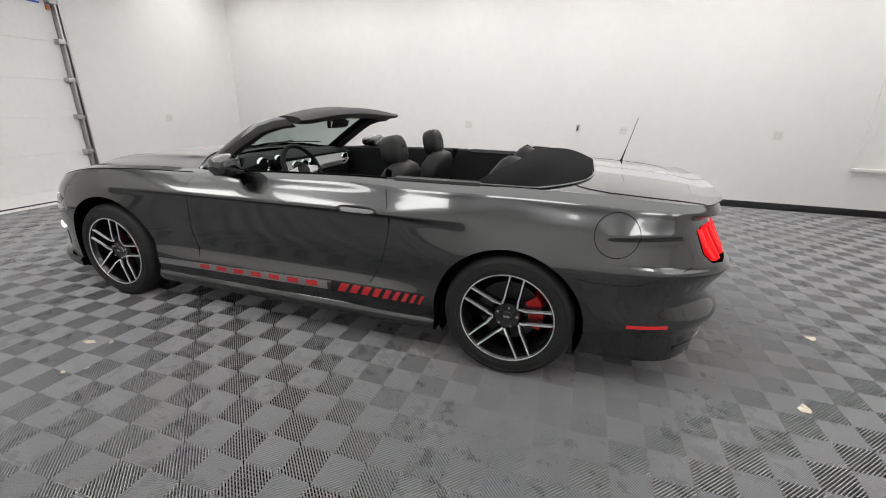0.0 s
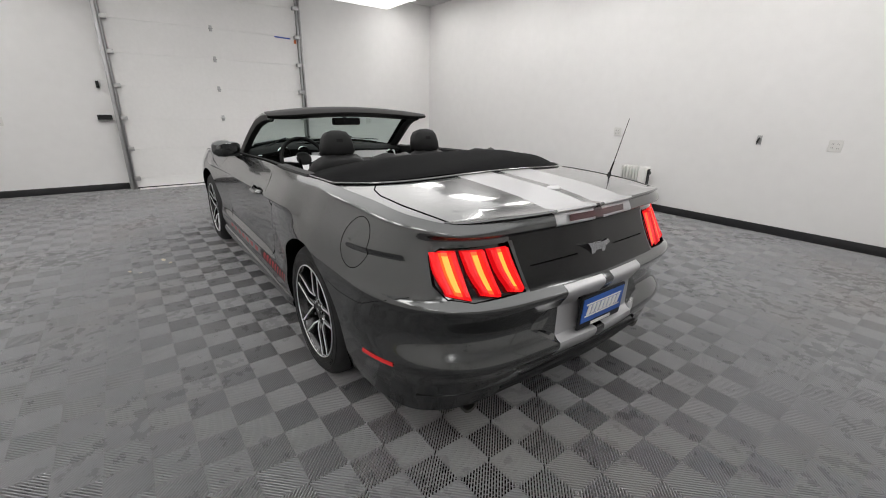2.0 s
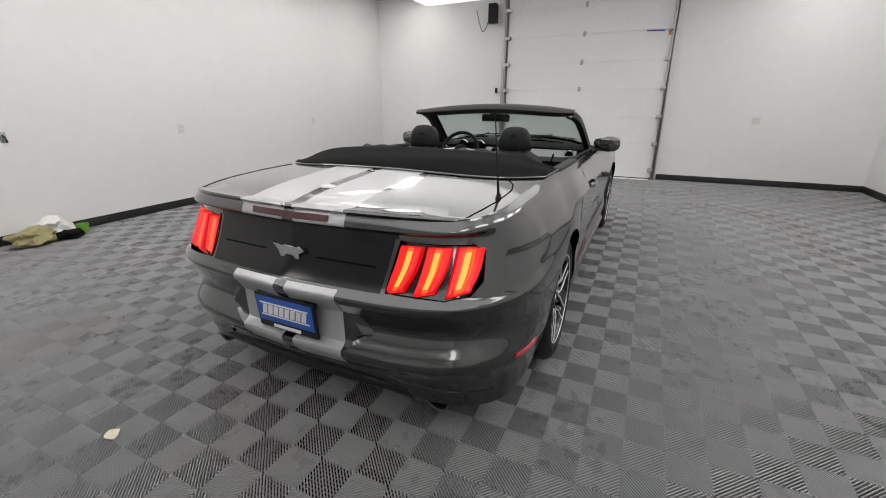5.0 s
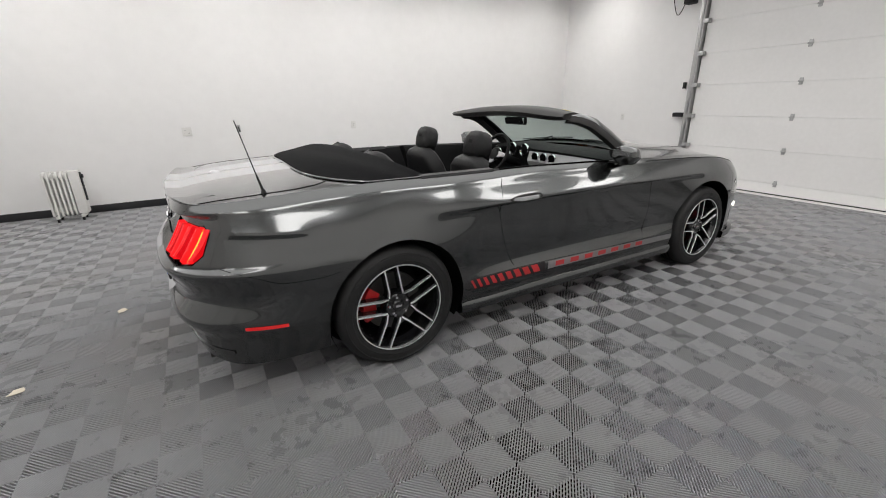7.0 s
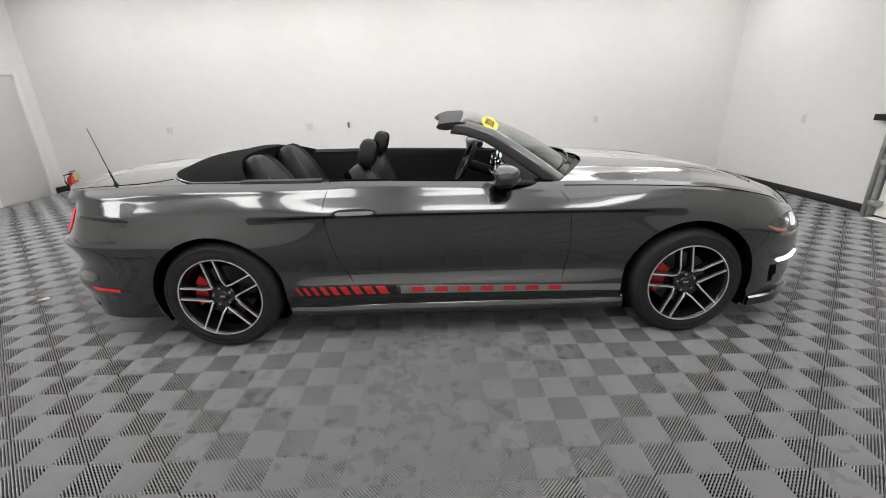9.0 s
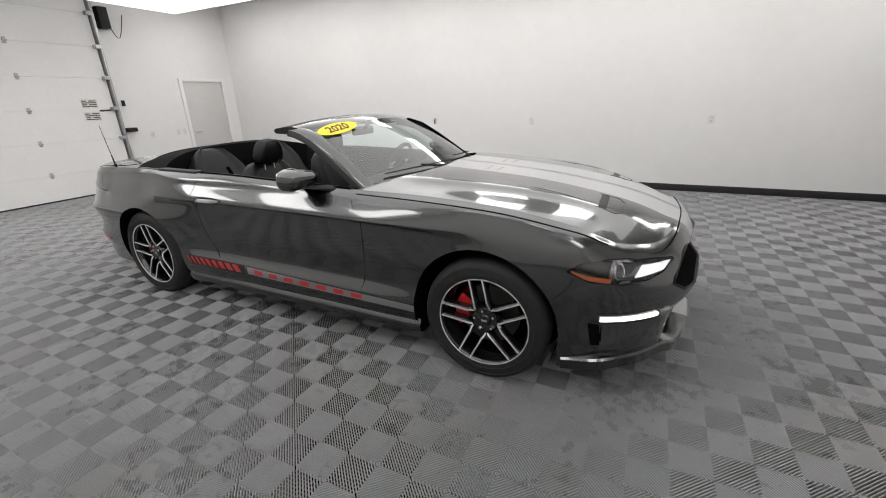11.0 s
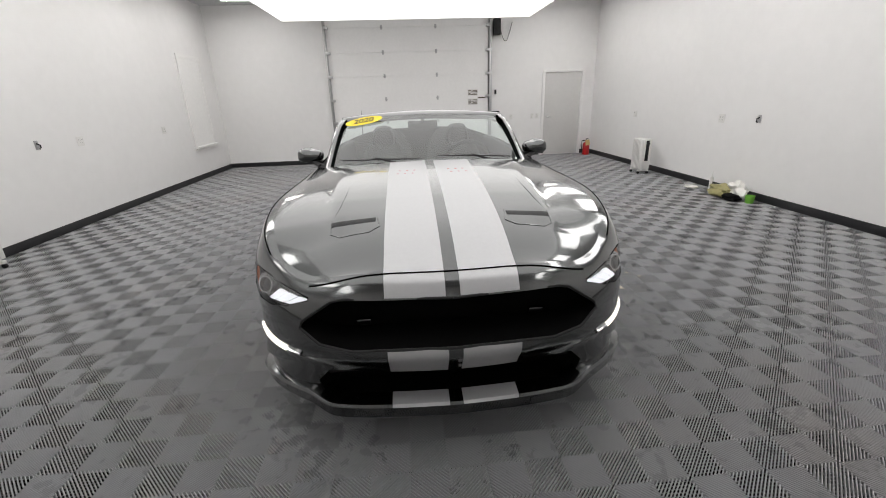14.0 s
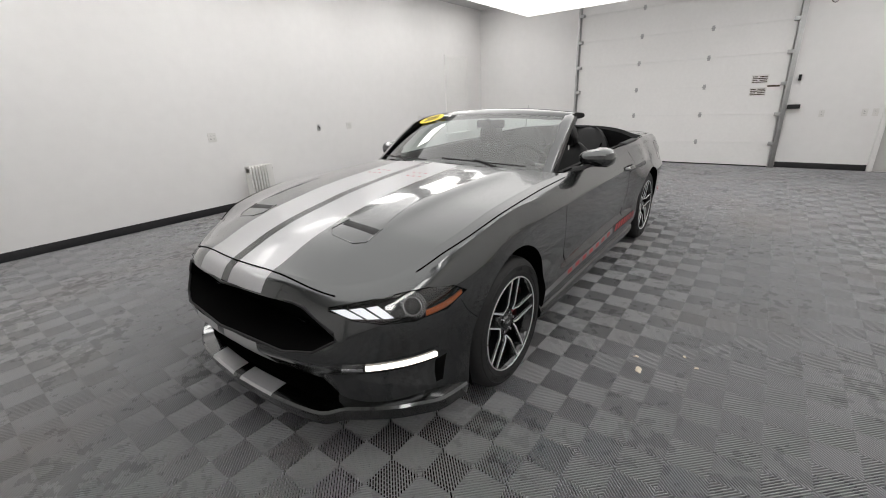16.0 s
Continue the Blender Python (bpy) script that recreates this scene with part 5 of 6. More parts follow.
add_cyl(bm, (0.18, 0.03, 0.62), (0.15, 0.03, 0.70), 0.012)
bmesh.ops.create_uvsphere(bm, u_segments=14, v_segments=10, radius=0.026, matrix=Matrix.Translation((0.148, 0.03, 0.715)))
part("gear_lever", bm, M_LEATHER, con)

# steering wheel
st = part_empty("steering_wheel", car)
st.location = (0.155, 0.365, 0.925)
st.rotation_euler = (0, radians(-64), 0)
bm = bmesh.new()
lathe(bm, [(0.178 + 0.016 * math.cos(t), 0.016 * math.sin(t)) for t in np.linspace(0, 2 * math.pi, 11)], (0, 0, 0), axis="z", seg=44)
part("wheel_rim", bm, M_LEATHER, st, "black leather rim")
bm = bmesh.new()
bmesh.ops.create_uvsphere(bm, u_segments=20, v_segments=10, radius=1.0, matrix=Matrix.Translation((0, 0, -0.01)) @ Matrix.Diagonal((0.065, 0.075, 0.03, 1)))
part("hub_pad", bm, M_LEATHER, st)
for ang in (90, 270, 180):
    bm = bmesh.new()
    a = radians(ang)
    d = Vector((math.cos(a), math.sin(a), 0))
    n = Vector((-d.y, d.x, 0))
    rows = []
    for r, h in ((0.05, 0.030), (0.10, 0.022), (0.165, 0.014)):
        rows.append([d * r - n * h + Vector((0, 0, -0.008)), d * r - n * h + Vector((0, 0, 0.006)), d * r + n * h + Vector((0, 0, 0.006)), d * r + n * h + Vector((0, 0, -0.008))])
    grid_faces(bm, rows)
    part("wheel_spoke", bm, M_SILVER, st, "silver spoke")
bm = bmesh.new()
add_cyl(bm, (0.18, 0.365, 0.91), (0.50, 0.365, 0.80), 0.04)
part("steering_column", bm, M_TRIM, car)


def cushion(bm, pts_w, depth, matrix, squash=0.75):
    """A padded slab: half-widths up its height, rounded in section."""
    rows = []
    n = len(pts_w)
    for k, (z, w, d) in enumerate(pts_w):
        row = []
        for t in np.linspace(0, 2 * math.pi, 25):
            c, s = math.cos(t), math.sin(t)
            e = lambda q: math.copysign(abs(q) ** 0.55, q)
            bolster = 0.022 * (abs(e(s)) > 0.75) * (c > 0)
            row.append(matrix @ Vector((d * e(c) + bolster, w * e(s), z)))
        rows.append(row)
    vs, _ = grid_faces(bm, rows)
    bm.faces.new(vs[0][:-1][::-1])
    bm.faces.new(vs[-1][:-1])
    bmesh.ops.remove_doubles(bm, verts=bm.verts[:], dist=1e-5)


def front_seat(y):
    s = part_empty("front_seat", car)
    s["label"] = "black leather bucket seat with headrest"
    s.location = (0, y, 0)
    bm = bmesh.new()
    m = Matrix.Translation((-0.44, 0, 0.50)) @ Matrix.Rotation(radians(-20), 4, "Y")
    cushion(bm, [(0.0, 0.21, 0.05), (0.05, 0.235, 0.085), (0.25, 0.245, 0.085), (0.40, 0.235, 0.075), (0.50, 0.19, 0.060), (0.545, 0.13, 0.040), (0.555, 0.05, 0.015)], 0, m)
    part("backrest", bm, M_LEATHER, s, sharp=60)
    bm = bmesh.new()
    m2 = Matrix.Translation((-0.42, 0, 0.50)) @ Matrix.Rotation(radians(96), 4, "Y")
    cushion(bm, [(0.0, 0.22, 0.06), (0.06, 0.245, 0.085), (0.30, 0.25, 0.085), (0.46, 0.23, 0.07), (0.50, 0.18, 0.04)], 0, m2)
    part("seat_cushion", bm, M_LEATHER, s, sharp=60)
    bm = bmesh.new()
    m3 = Matrix.Translation((-0.565, 0, 1.035)) @ Matrix.Rotation(radians(14), 4, "Y")
    cushion(bm, [(-0.030, 0.06, 0.015), (-0.022, 0.095, 0.030), (0.010, 0.118, 0.042), (0.06, 0.112, 0.050), (0.11, 0.098, 0.050), (0.143, 0.074, 0.038), (0.156, 0.035, 0.016)], 0, m3)
    part("headrest", bm, M_LEATHER, s, sharp=60)
    for py in (-0.045, 0.045):
        bm = bmesh.new()
        add_cyl(bm, (-0.56, py, 1.06), (-0.545, py, 0.94), 0.007, seg=8)
        part("headrest_post", bm, M_CHROME, s)
    bm = bmesh.new()
    rows = []
    for z in np.linspace(-0.006, 0.016, 3):
        rows.append([m3 @ Vector((-0.052 - 0.002, 0.0 + yy, 0.075 + z)) for yy in (-0.022, 0, 0.022)])
    grid_faces(bm, rows)
    part("headrest_tab", bm, M_TRIM, s)


front_seat(0.365)
front_seat(-0.365)


def rear_seat(y):
    s = part_empty("rear_seat", car)
    s["label"] = "black leather rear seat with raised top"
    s.location = (0, y, 0)
    bm = bmesh.new()
    m = Matrix.Translation((-1.02, 0, 0.50)) @ Matrix.Rotation(radians(-27), 4, "Y")
    cushion(bm, [(0.0, 0.23, 0.05), (0.06, 0.25, 0.09), (0.30, 0.255, 0.09), (0.46, 0.235, 0.085), (0.56, 0.18, 0.075), (0.625, 0.13, 0.06), (0.655, 0.08, 0.035), (0.662, 0.03, 0.01)], 0, m)
    part("backrest", bm, M_LEATHER, s, sharp=60)
    bm = bmesh.new()
    m2 = Matrix.Translation((-1.02, 0, 0.52)) @ Matrix.Rotation(radians(96), 4, "Y")
    cushion(bm, [(0.0, 0.22, 0.06), (0.06, 0.25, 0.08), (0.30, 0.25, 0.08), (0.38, 0.2, 0.05)], 0, m2)
    part("seat_cushion", bm, M_LEATHER, s, sharp=60)


rear_seat(0.33)
rear_seat(-0.33)

# belts beside the front seats
for side in (1, -1):
    bm = bmesh.new()
    add_tube(bm, [(-0.64, side * 0.66, 1.02), (-0.62, side * 0.64, 0.95), (-0.58, side * 0.62, 0.80)], 0.02, seg=6, flat=0.25)
    bm2 = part("seat_belt", bm, M_VOID, car)

# folded roof cover
bm = bmesh.new()
rows = []
for u in np.linspace(0, 1, 26):
    row = []
    for v in np.linspace(-1, 1, 41):
        w = abs(v)
        xr = -1.742 + 0.26 * w ** 5
        xf = -1.36 + 0.20 * w ** 3
        x = xr + (xf - xr) * u
        ys = ring_point(s_at_x(min(max(x, -1.75), -0.9)), np.array([TOP]))[0][0]
        ymax = min(ys.y - 0.012, 0.80)
        y = v * ymax
        edge_z = 1.036 - 0.034 * w ** 2
        crown = 0.072 * math.sin(math.pi * min(u * 0.62 + 0.02, 1)) ** 0.7 * (1 - w ** 5)
        row.append(Vector((x, y, edge_z + crown + 0.004 * math.sin(9 * u + 3 * v))))
    rows.append(row)
grid_faces(bm, rows)
for row in (rows[-1],):
    low = [Vector((p.x - 0.05, p.y, 0.70)) for p in row]
    grid_faces(bm, [row, low])
part("roof_cover", bm, M_CANVAS, car, "folded black canvas roof", sharp=60)
bm = bmesh.new()
pts = []
for v in np.linspace(-1, 1, 61):
    w = abs(v)
    x = -1.748 + 0.26 * w ** 5
    ys = ring_point(s_at_x(min(max(x, -1.75), -0.9)), np.array([TOP]))[0][0]
    pts.append(Vector((x, v * min(ys.y - 0.006, 0.81), 1.040 - 0.034 * w ** 2)))
side_run = [ring_point(s_at_x(x), np.array([TOP]))[0][0] + Vector((0, -0.006, 0.004)) for x in np.linspace(-1.45, -1.18, 8)]
pts = [Vector((p.x, -p.y, p.z)) for p in side_run[::-1]] + pts + side_run
add_tube(bm, pts, 0.005, seg=8)
part("roof_trim", bm, M_PAINT, car, "thin dark trim round the roof well")

# inside mirror
bm = bmesh.new()
rounded(bm, 0.075, 0.105, -0.125, 0.125, 1.195, 1.255, 0.014)
im = part("inside_mirror", bm, M_BLACK, car, "black inside mirror")
bm = bmesh.new()
add_box(bm, 0.072, 0.0745, -0.112, 0.112, 1.203, 1.247)
for v in bm.verts:
    v.co.x -= 0.35 * (v.co.z - 1.203) * (v.co.x < 0.0735)
part("mirror_glass", bm, M_CHROME, im, smooth=False)
bm = bmesh.new()
add_tube(bm, [(0.10, 0, 1.235), (0.15, 0, 1.28), (0.17, 0, 1.295)], [0.012, 0.014, 0.03], seg=8)
part("mirror_stem", bm, M_BLACK, im)

# ---------------------------------------------------------------- ceiling lights along the walls
def ceiling_panel(x, y):
    t = thing("ceiling_light", "slim white led panel lamp lit on the ceiling", "lamp", (x, y, ZC - 0.06), "ceiling lights along the walls")
    bm = bmesh.new()
    add_box(bm, -0.60, 0.60, -0.30, 0.30, -0.012, 0.06, bevel=0.01)
    part("frame", bm, M_WHITE, t)
    bm = bmesh.new()
    add_box(bm, -0.57, 0.57, -0.27, 0.27, -0.018, -0.0125)
    part("diffuser", bm, M_PANEL, t, "glowing white diffuser", smooth=False)
    return t


for x in (-5.4, -3.5, -1.6, 0.3, 2.2, 4.1):
    for y in (3.35, -3.35):
        ceiling_panel(x, y)


# ---------------------------------------------------------------- end wall doors and fittings
def roller_door(name, x, face, y0, y1, seams, cols, top, label):
    """Sectional door: panels, hinges, tracks. face is the way it looks."""
    d = thing(name, label, "garage door", (x, 0, 0))
    edges = [0.02] + list(seams) + [top]
    for z0, z1 in zip(edges, edges[1:]):
        bm = bmesh.new()
        add_box(bm, 0 if face > 0 else -0.05, 0.05 if face > 0 else 0, y0, y1, z0 + 0.0010, z1 - 0.0010, bevel=0.0012)
        part("door_panel", bm, M_DOOR, d, smooth=False)
    for z in seams:
        for y in cols:
            bm = bmesh.new()
            fx = 0.05 * face
            a, b = sorted((fx, fx + 0.014 * face))
            add_box(bm, a, b, y - 0.022, y + 0.022, z - 0.045, z + 0.045, bevel=0.004)
            add_cyl(bm, (fx + 0.018 * face, y - 0.03, z), (fx + 0.018 * face, y + 0.03, z), 0.010, seg=8)
            part("hinge", bm, M_ALU, d, "grey steel hinge")
    for y, s in ((y0, -1), (y1, 1)):
        bm = bmesh.new()
        a, b = sorted((0.0, 0.13 * face))
        add_box(bm, a, b, y + s * 0.035 - 0.016, y + s * 0.035 + 0.016, 0.0, ZC - 0.15, bevel=0.004)
        add_box(bm, a, a + 0.03 if face > 0 else b, y + s * 0.05 - 0.02, y + s * 0.05 + 0.045, 0.0, ZC - 0.15, bevel=0.003)
        part("track", bm, M_ALU, d, "galvanised vertical track")
        for z in seams:
            bm = bmesh.new()
            a, b = sorted((0.05 * face, 0.15 * face))
            add_box(bm, a, b, y - s * 0.06, y + s * 0.03, z - 0.03, z + 0.03, bevel=0.004) if s > 0 else add_box(bm, a, b, y - 0.03, y + 0.06, z - 0.03, z + 0.03, bevel=0.004)
            part("roller_bracket", bm, M_ALU, d)
    bm = bmesh.new()
    a, b = sorted((0.0, 0.055 * face))
    add_box(bm, a, b, y0, y1, 0.0, 0.02)
    part("bottom_seal", bm, M_BLACK, d, smooth=False)
    return d


front_door = roller_door("garage_door", XF - 0.01, -1, -1.36, 1.48, [0.17, 0.64, 1.111, 1.584, 2.053, 2.52, 2.99], [0.06], ZC - 0.05, "white sectional garage door with steel hinges, closed")
rear_door = roller_door("garage_door", XR + 0.01, 1, -1.80, 1.86, [0.43, 0.94, 1.446, 1.95, 2.45, 2.96], [-0.565, 0.65], ZC - 0.05, "white sectional garage door with notices, closed")
bm = bmesh.new()
M_TAPE = material("blue_tape", (0.05, 0.10, 0.45), 0.5, vary=0.1, scale=30)
add_box(bm, -0.066, -0.052, -1.24, -0.96, 2.488, 2.508, turn=Matrix.Rotation(radians(2), 3, "X"))
part("blue_bar", bm, M_TAPE, front_door, "blue pull strap", smooth=False)
bm = bmesh.new()
add_box(bm, -0.07, -0.052, -1.34, -1.30, 2.42, 2.48, bevel=0.004)
part("orange_tag", bm, material("orange_tag", (0.6, 0.16, 0.04), 0.5, vary=0.1, scale=30), front_door, "orange tag")
for z0, z1, n in ((1.46, 1.61, 4), (1.25, 1.40, 4)):
    bm = bmesh.new()
    add_box(bm, 0.050, 0.053, 1.37, 1.62, z0, z1)
    notice = part("notice", bm, M_WHITE, rear_door, "white notice with dark print", smooth=False)
    for k in range(n):
        bm = bmesh.new()
        z = z0 + 0.02 + k * (z1 - z0 - 0.03) / n
        add_box(bm, 0.0532, 0.0545, 1.385, 1.46 if k % 2 else 1.605, z, z + 0.016)
        if k % 2:
            add_box(bm, 0.0532, 0.0545, 1.49, 1.60, z, z + 0.016)
        part("notice_bar", bm, M_INK, notice, smooth=False)
bm = bmesh.new()
add_box(bm, 0.050, 0.054, 1.62, 1.80, 1.40, 1.43)
part("notice_strip", bm, M_INK, rear_door, smooth=False)


bm = bmesh.new()
add_box(bm, XF - 0.19, XF - 0.062, -1.34, 1.46, -0.01, 0.006, bevel=0.003)
tagged(part("door_threshold", bm, M_DOOR, smooth=False), "pale threshold strip under the garage door", "threshold", kind="structure")


def opener(x, face, y, z):
    t = thing("door_opener", "black wall-mounted door opener with a hanging cable", "door opener", (x, y, z))
    bm = bmesh.new()
    a, b = sorted((0.0, 0.14 * face))
    add_box(bm, a, b, -0.08, 0.08, -0.17, 0.17, bevel=0.015)
    part("housing", bm, M_BLACK, t)
    bm = bmesh.new()
    s = 1
    pts = [(0.03 * face, s * (0.08 + 0.28 * u), -0.02 - 0.30 * math.sin(math.pi * u) * (1 - 0.2 * u) + 0.25 * max(0, u - 0.55)) for u in np.linspace(0, 1, 22)]
    add_tube(bm, pts, 0.006, seg=6)
    part("cable", bm, M_VOID, t)


opener(XF - 0.01, -1, 1.80, 2.98)
opener(XR + 0.01, 1, 2.06, 2.92)


def latch_box(x, face, y, z):
    t = thing("sensor_box", "small black sensor box beside the door track", "sensor", (x, y, z))
    bm = bmesh.new()
    a, b = sorted((0.0, 0.10 * face))
    add_box(bm, a, b, -0.09, 0.09, -0.035, 0.035, bevel=0.008)
    part("housing", bm, M_BLACK, t)
    bm = bmesh.new()
    a, b = sorted((0.0, 0.05 * face))
    add_box(bm, a, b, -0.02, 0.02, 0.42, 0.52, bevel=0.005)
    part("switch", bm, M_BLACK, t)


latch_box(XF - 0.01, -1, 1.70, 1.12)
latch_box(XR + 0.01, 1, 2.05, 1.06)

# side door in the rear wall
sd = thing("side_door", "plain white flush door, closed, in a white frame", "door", (XR, 3.72, 0))
bm = bmesh.new()
add_box(bm, -0.02, 0.012, -0.45, 0.45, 0.012, 1.925, bevel=0.003)
leaf = part("leaf", bm, material("grey_white_door", (0.60, 0.59, 0.58), 0.45, vary=0.03, scale=2), sd, "off-white door leaf")
for y0, y1, z0, z1 in ((-0.52, -0.455, 0, 1.99), (0.455, 0.52, 0, 1.99), (-0.455, 0.455, 1.93, 1.99)):
    bm = bmesh.new()
    add_box(bm, -0.02, 0.045, y0, y1, z0, z1, bevel=0.005)
    part("door_frame", bm, M_DOOR, sd)
bm = bmesh.new()
add_cyl(bm, (0.012, -0.39, 0.915), (0.055, -0.39, 0.915), 0.012, seg=10)
add_box(bm, 0.05, 0.066, -0.40, -0.28, 0.905, 0.925, bevel=0.005)
part("lever_handle", bm, M_CHROME, leaf, "chrome lever handle")


def baseboard(x0, x1, y0, y1):
    bm = bmesh.new()
    add_box(bm, x0, x1, y0, y1, 0.0, 0.10, bevel=0.003)
    tagged(part("baseboard", bm, M_BASE), "black vinyl skirting along the wall", "baseboard", kind="structure")


baseboard(XR, XF, YL - 0.012, YL)
baseboard(XR, XF, YR, YR + 0.012)
for y0, y1 in ((YR + 0.013, -1.46), (1.58, YL - 0.013)):
    baseboard(XF - 0.012, XF, y0, y1)
for y0, y1 in ((YR + 0.013, -1.90), (1.96, 3.19), (4.25, YL - 0.013)):
    baseboard(XR, XR + 0.012, y0, y1)


def outlet(p, normal, wide=0.115, group="outlets"):
    """A wall plate with sockets; normal is 'x+','x-','y+','y-'."""
    t = thing("outlet", "white wall outlet plate on the painted wall", "outlet", p, group)
    t.rotation_euler = (0, 0, {"y-": 0, "x+": math.pi / 2, "y+": math.pi, "x-": -math.pi / 2}[normal])
    bm = bmesh.new()
    add_box(bm, -wide / 2, wide / 2, -0.007, 0.0, -0.06, 0.06, bevel=0.003)
    part("plate", bm, M_WHITE, t)
    n = 2 if wide > 0.1 else 1
    for k in range(n):
        c = (k - (n - 1) / 2) * 0.046
        for z in (-0.02, 0.02):
            bm = bmesh.new()
            add_box(bm, c - 0.016, c + 0.016, -0.0095, -0.007, z - 0.014, z + 0.014, bevel=0.001)
            s = part("socket", bm, M_WHITE, t)
            bm = bmesh.new()
            for q in (-0.006, 0.006):
                add_box(bm, c + q - 0.0015, c + q + 0.0015, -0.0105, -0.0092, z - 0.006, z + 0.005)
            part("slots", bm, M_VOID, s, smooth=False)


for x, z in ((0.25, 1.06), (-2.23, 1.045), (-4.25, 1.05)):
    outlet((x, YR, z), "y+")
for x, z in ((-4.70, 1.01), (-2.265, 1.02), (0.23, 1.03), (2.80, 1.04)):
    outlet((x, YL, z), "y-", 0.12 if x < 0 else 0.08)
outlet((XF, 2.87, 1.06), "x-", 0.075)
outlet((XF, -2.80, 1.06), "x-")
outlet((XR, 2.45, 0.94), "x+", 0.075)
outlet((XR, 2.98, 0.945), "x+", 0.075)
outlet((XR, 3.11, 0.945), "x+", 0.075)


def hook(p, s):
    t = thing("wall_hook", "small dark metal hook on the wall", "hook", p, "wall hooks")
    bm = bmesh.new()
    add_box(bm, -0.025, 0.025, -0.006 if s < 0 else 0, 0 if s < 0 else 0.006, -0.05, 0.05, bevel=0.002)
    part("plate", bm, M_ALU, t)
    bm = bmesh.new()
    add_tube(bm, [(0, 0, 0.02), (0, s * 0.04, 0.0), (0.005, s * 0.045, -0.03), (0.01, s * 0.03, -0.045)], 0.009, seg=8)
    part("peg", bm, M_BLACK, t)


hook((-1.55, YR, 1.062), 1)
hook((-1.58, YL, 1.042), -1)

# covered window on the right wall
cw = thing("window_panel", "covered white window with frame and sill", "window", (-5.70, YR, 1.46))
bm = bmesh.new()
add_box(bm, -0.40, 0.40, 0.0, 0.012, -0.80, 0.86)
part("cover", bm, M_DOOR, cw, smooth=False)
for x0, x1, z0, z1 in ((-0.47, -0.40, -0.80, 0.93), (0.40, 0.47, -0.80, 0.93), (-0.40, 0.40, 0.86, 0.93)):
    bm = bmesh.new()
    add_box(bm, x0, x1, 0.0, 0.022, z0, z1, bevel=0.004)
    part("casing", bm, M_DOOR, cw)
bm = bmesh.new()
add_box(bm, -0.52, 0.52, 0.0, 0.07, -0.84, -0.80, bevel=0.008)
add_box(bm, -0.47, 0.47, 0.0, 0.02, -0.90, -0.84, bevel=0.004)
part("sill", bm, M_DOOR, cw, "white sill")


# ---------------------------------------------------------------- loose things
def radiator(x, y, face):
    """Oil-filled heater standing along the wall; its control end looks to face along x."""
    t = thing("oil_heater", "white oil-filled radiator heater standing by the wall", "heater", (x, y, 0), "oil heaters")
    for k in range(6):
        xx = face * (-0.165 + 0.045 * k)
        bm = bmesh.new()
        prof = [(-0.070, 0.075), (-0.078, 0.10), (-0.078, 0.600), (-0.066, 0.622), (0.066, 0.622), (0.078, 0.600), (0.078, 0.10), (0.070, 0.075)]
        extrude_poly(bm, prof, "x", xx - 0.011, xx + 0.011, bevel=0.005)
        part("fin", bm, M_WHITE, t, sharp=40)
    for z in (0.14, 0.56):
        bm = bmesh.new()
        a, b = sorted((face * -0.176, face * 0.08))
        add_cyl(bm, (a, 0, z), (b, 0, z), 0.040, seg=14)
        part("oil_pipe", bm, M_WHITE, t)
    bm = bmesh.new()
    a, b = sorted((face * 0.082, face * 0.185))
    add_box(bm, a, b, -0.078, 0.078, 0.085, 0.625, bevel=0.014)
    ctrl = part("control_box", bm, M_WHITE, t, "plain white control housing", sharp=40)
    bm = bmesh.new()
    a, b = sorted((face * 0.183, face * 0.200))
    add_box(bm, a, b, -0.028, 0.028, 0.24, 0.60, bevel=0.006)
    part("control_panel", bm, M_BLACK, ctrl, "black control strip")
    bm = bmesh.new()
    add_cyl(bm, (face * 0.198, 0, 0.55), (face * 0.216, 0, 0.55), 0.024, seg=16)
    part("knob", bm, M_BLACK, ctrl)
    for xx in (-0.13, 0.12):
        bm = bmesh.new()
        add_box(bm, xx - 0.02, xx + 0.02, -0.10, 0.10, 0.045, 0.078, bevel=0.006)
        foot = part("foot", bm, M_WHITE, t)
        for yy in (-0.085, 0.085):
            bm = bmesh.new()
            add_cyl(bm, (xx - 0.012, yy, 0.023), (xx + 0.012, yy, 0.023), 0.023, seg=14)
            part("caster", bm, M_BLACK, foot)


radiator(-0.23, -4.20, -1)
radiator(-3.72, 4.16, 1)

# fire extinguisher in the rear corner
fe = thing("fire_extinguisher", "red fire extinguisher with yellow tag standing on the floor", "extinguisher", (-6.45, 4.28, 0))
bm = bmesh.new()
lathe(bm, [(0.0, 0.0), (0.075, 0.0), (0.08, 0.01), (0.08, 0.22), (0.07, 0.27), (0.03, 0.31), (0.02, 0.33), (0.0, 0.33)], (0, 0, 0), axis="z", seg=24)
part("cylinder", bm, M_CALIPER, fe, "red cylinder")
bm = bmesh.new()
add_box(bm, -0.02, 0.05, -0.012, 0.012, 0.33, 0.36, bevel=0.004)
add_box(bm, -0.02, 0.09, -0.01, 0.01, 0.375, 0.39, bevel=0.004, turn=Matrix.Rotation(radians(-12), 3, "Y"))
part("valve", bm, M_BLACK, fe)
bm = bmesh.new()
add_tube(bm, [(0.0, -0.02, 0.34), (-0.05, -0.09, 0.33), (-0.04, -0.11, 0.22), (0.0, -0.10, 0.10)], 0.012, seg=8)
part("hose", bm, M_BLACK, fe)
bm = bmesh.new()
add_box(bm, 0.07, 0.082, -0.05, 0.05, 0.23, 0.36, turn=Matrix.Rotation(radians(10), 3, "X"))
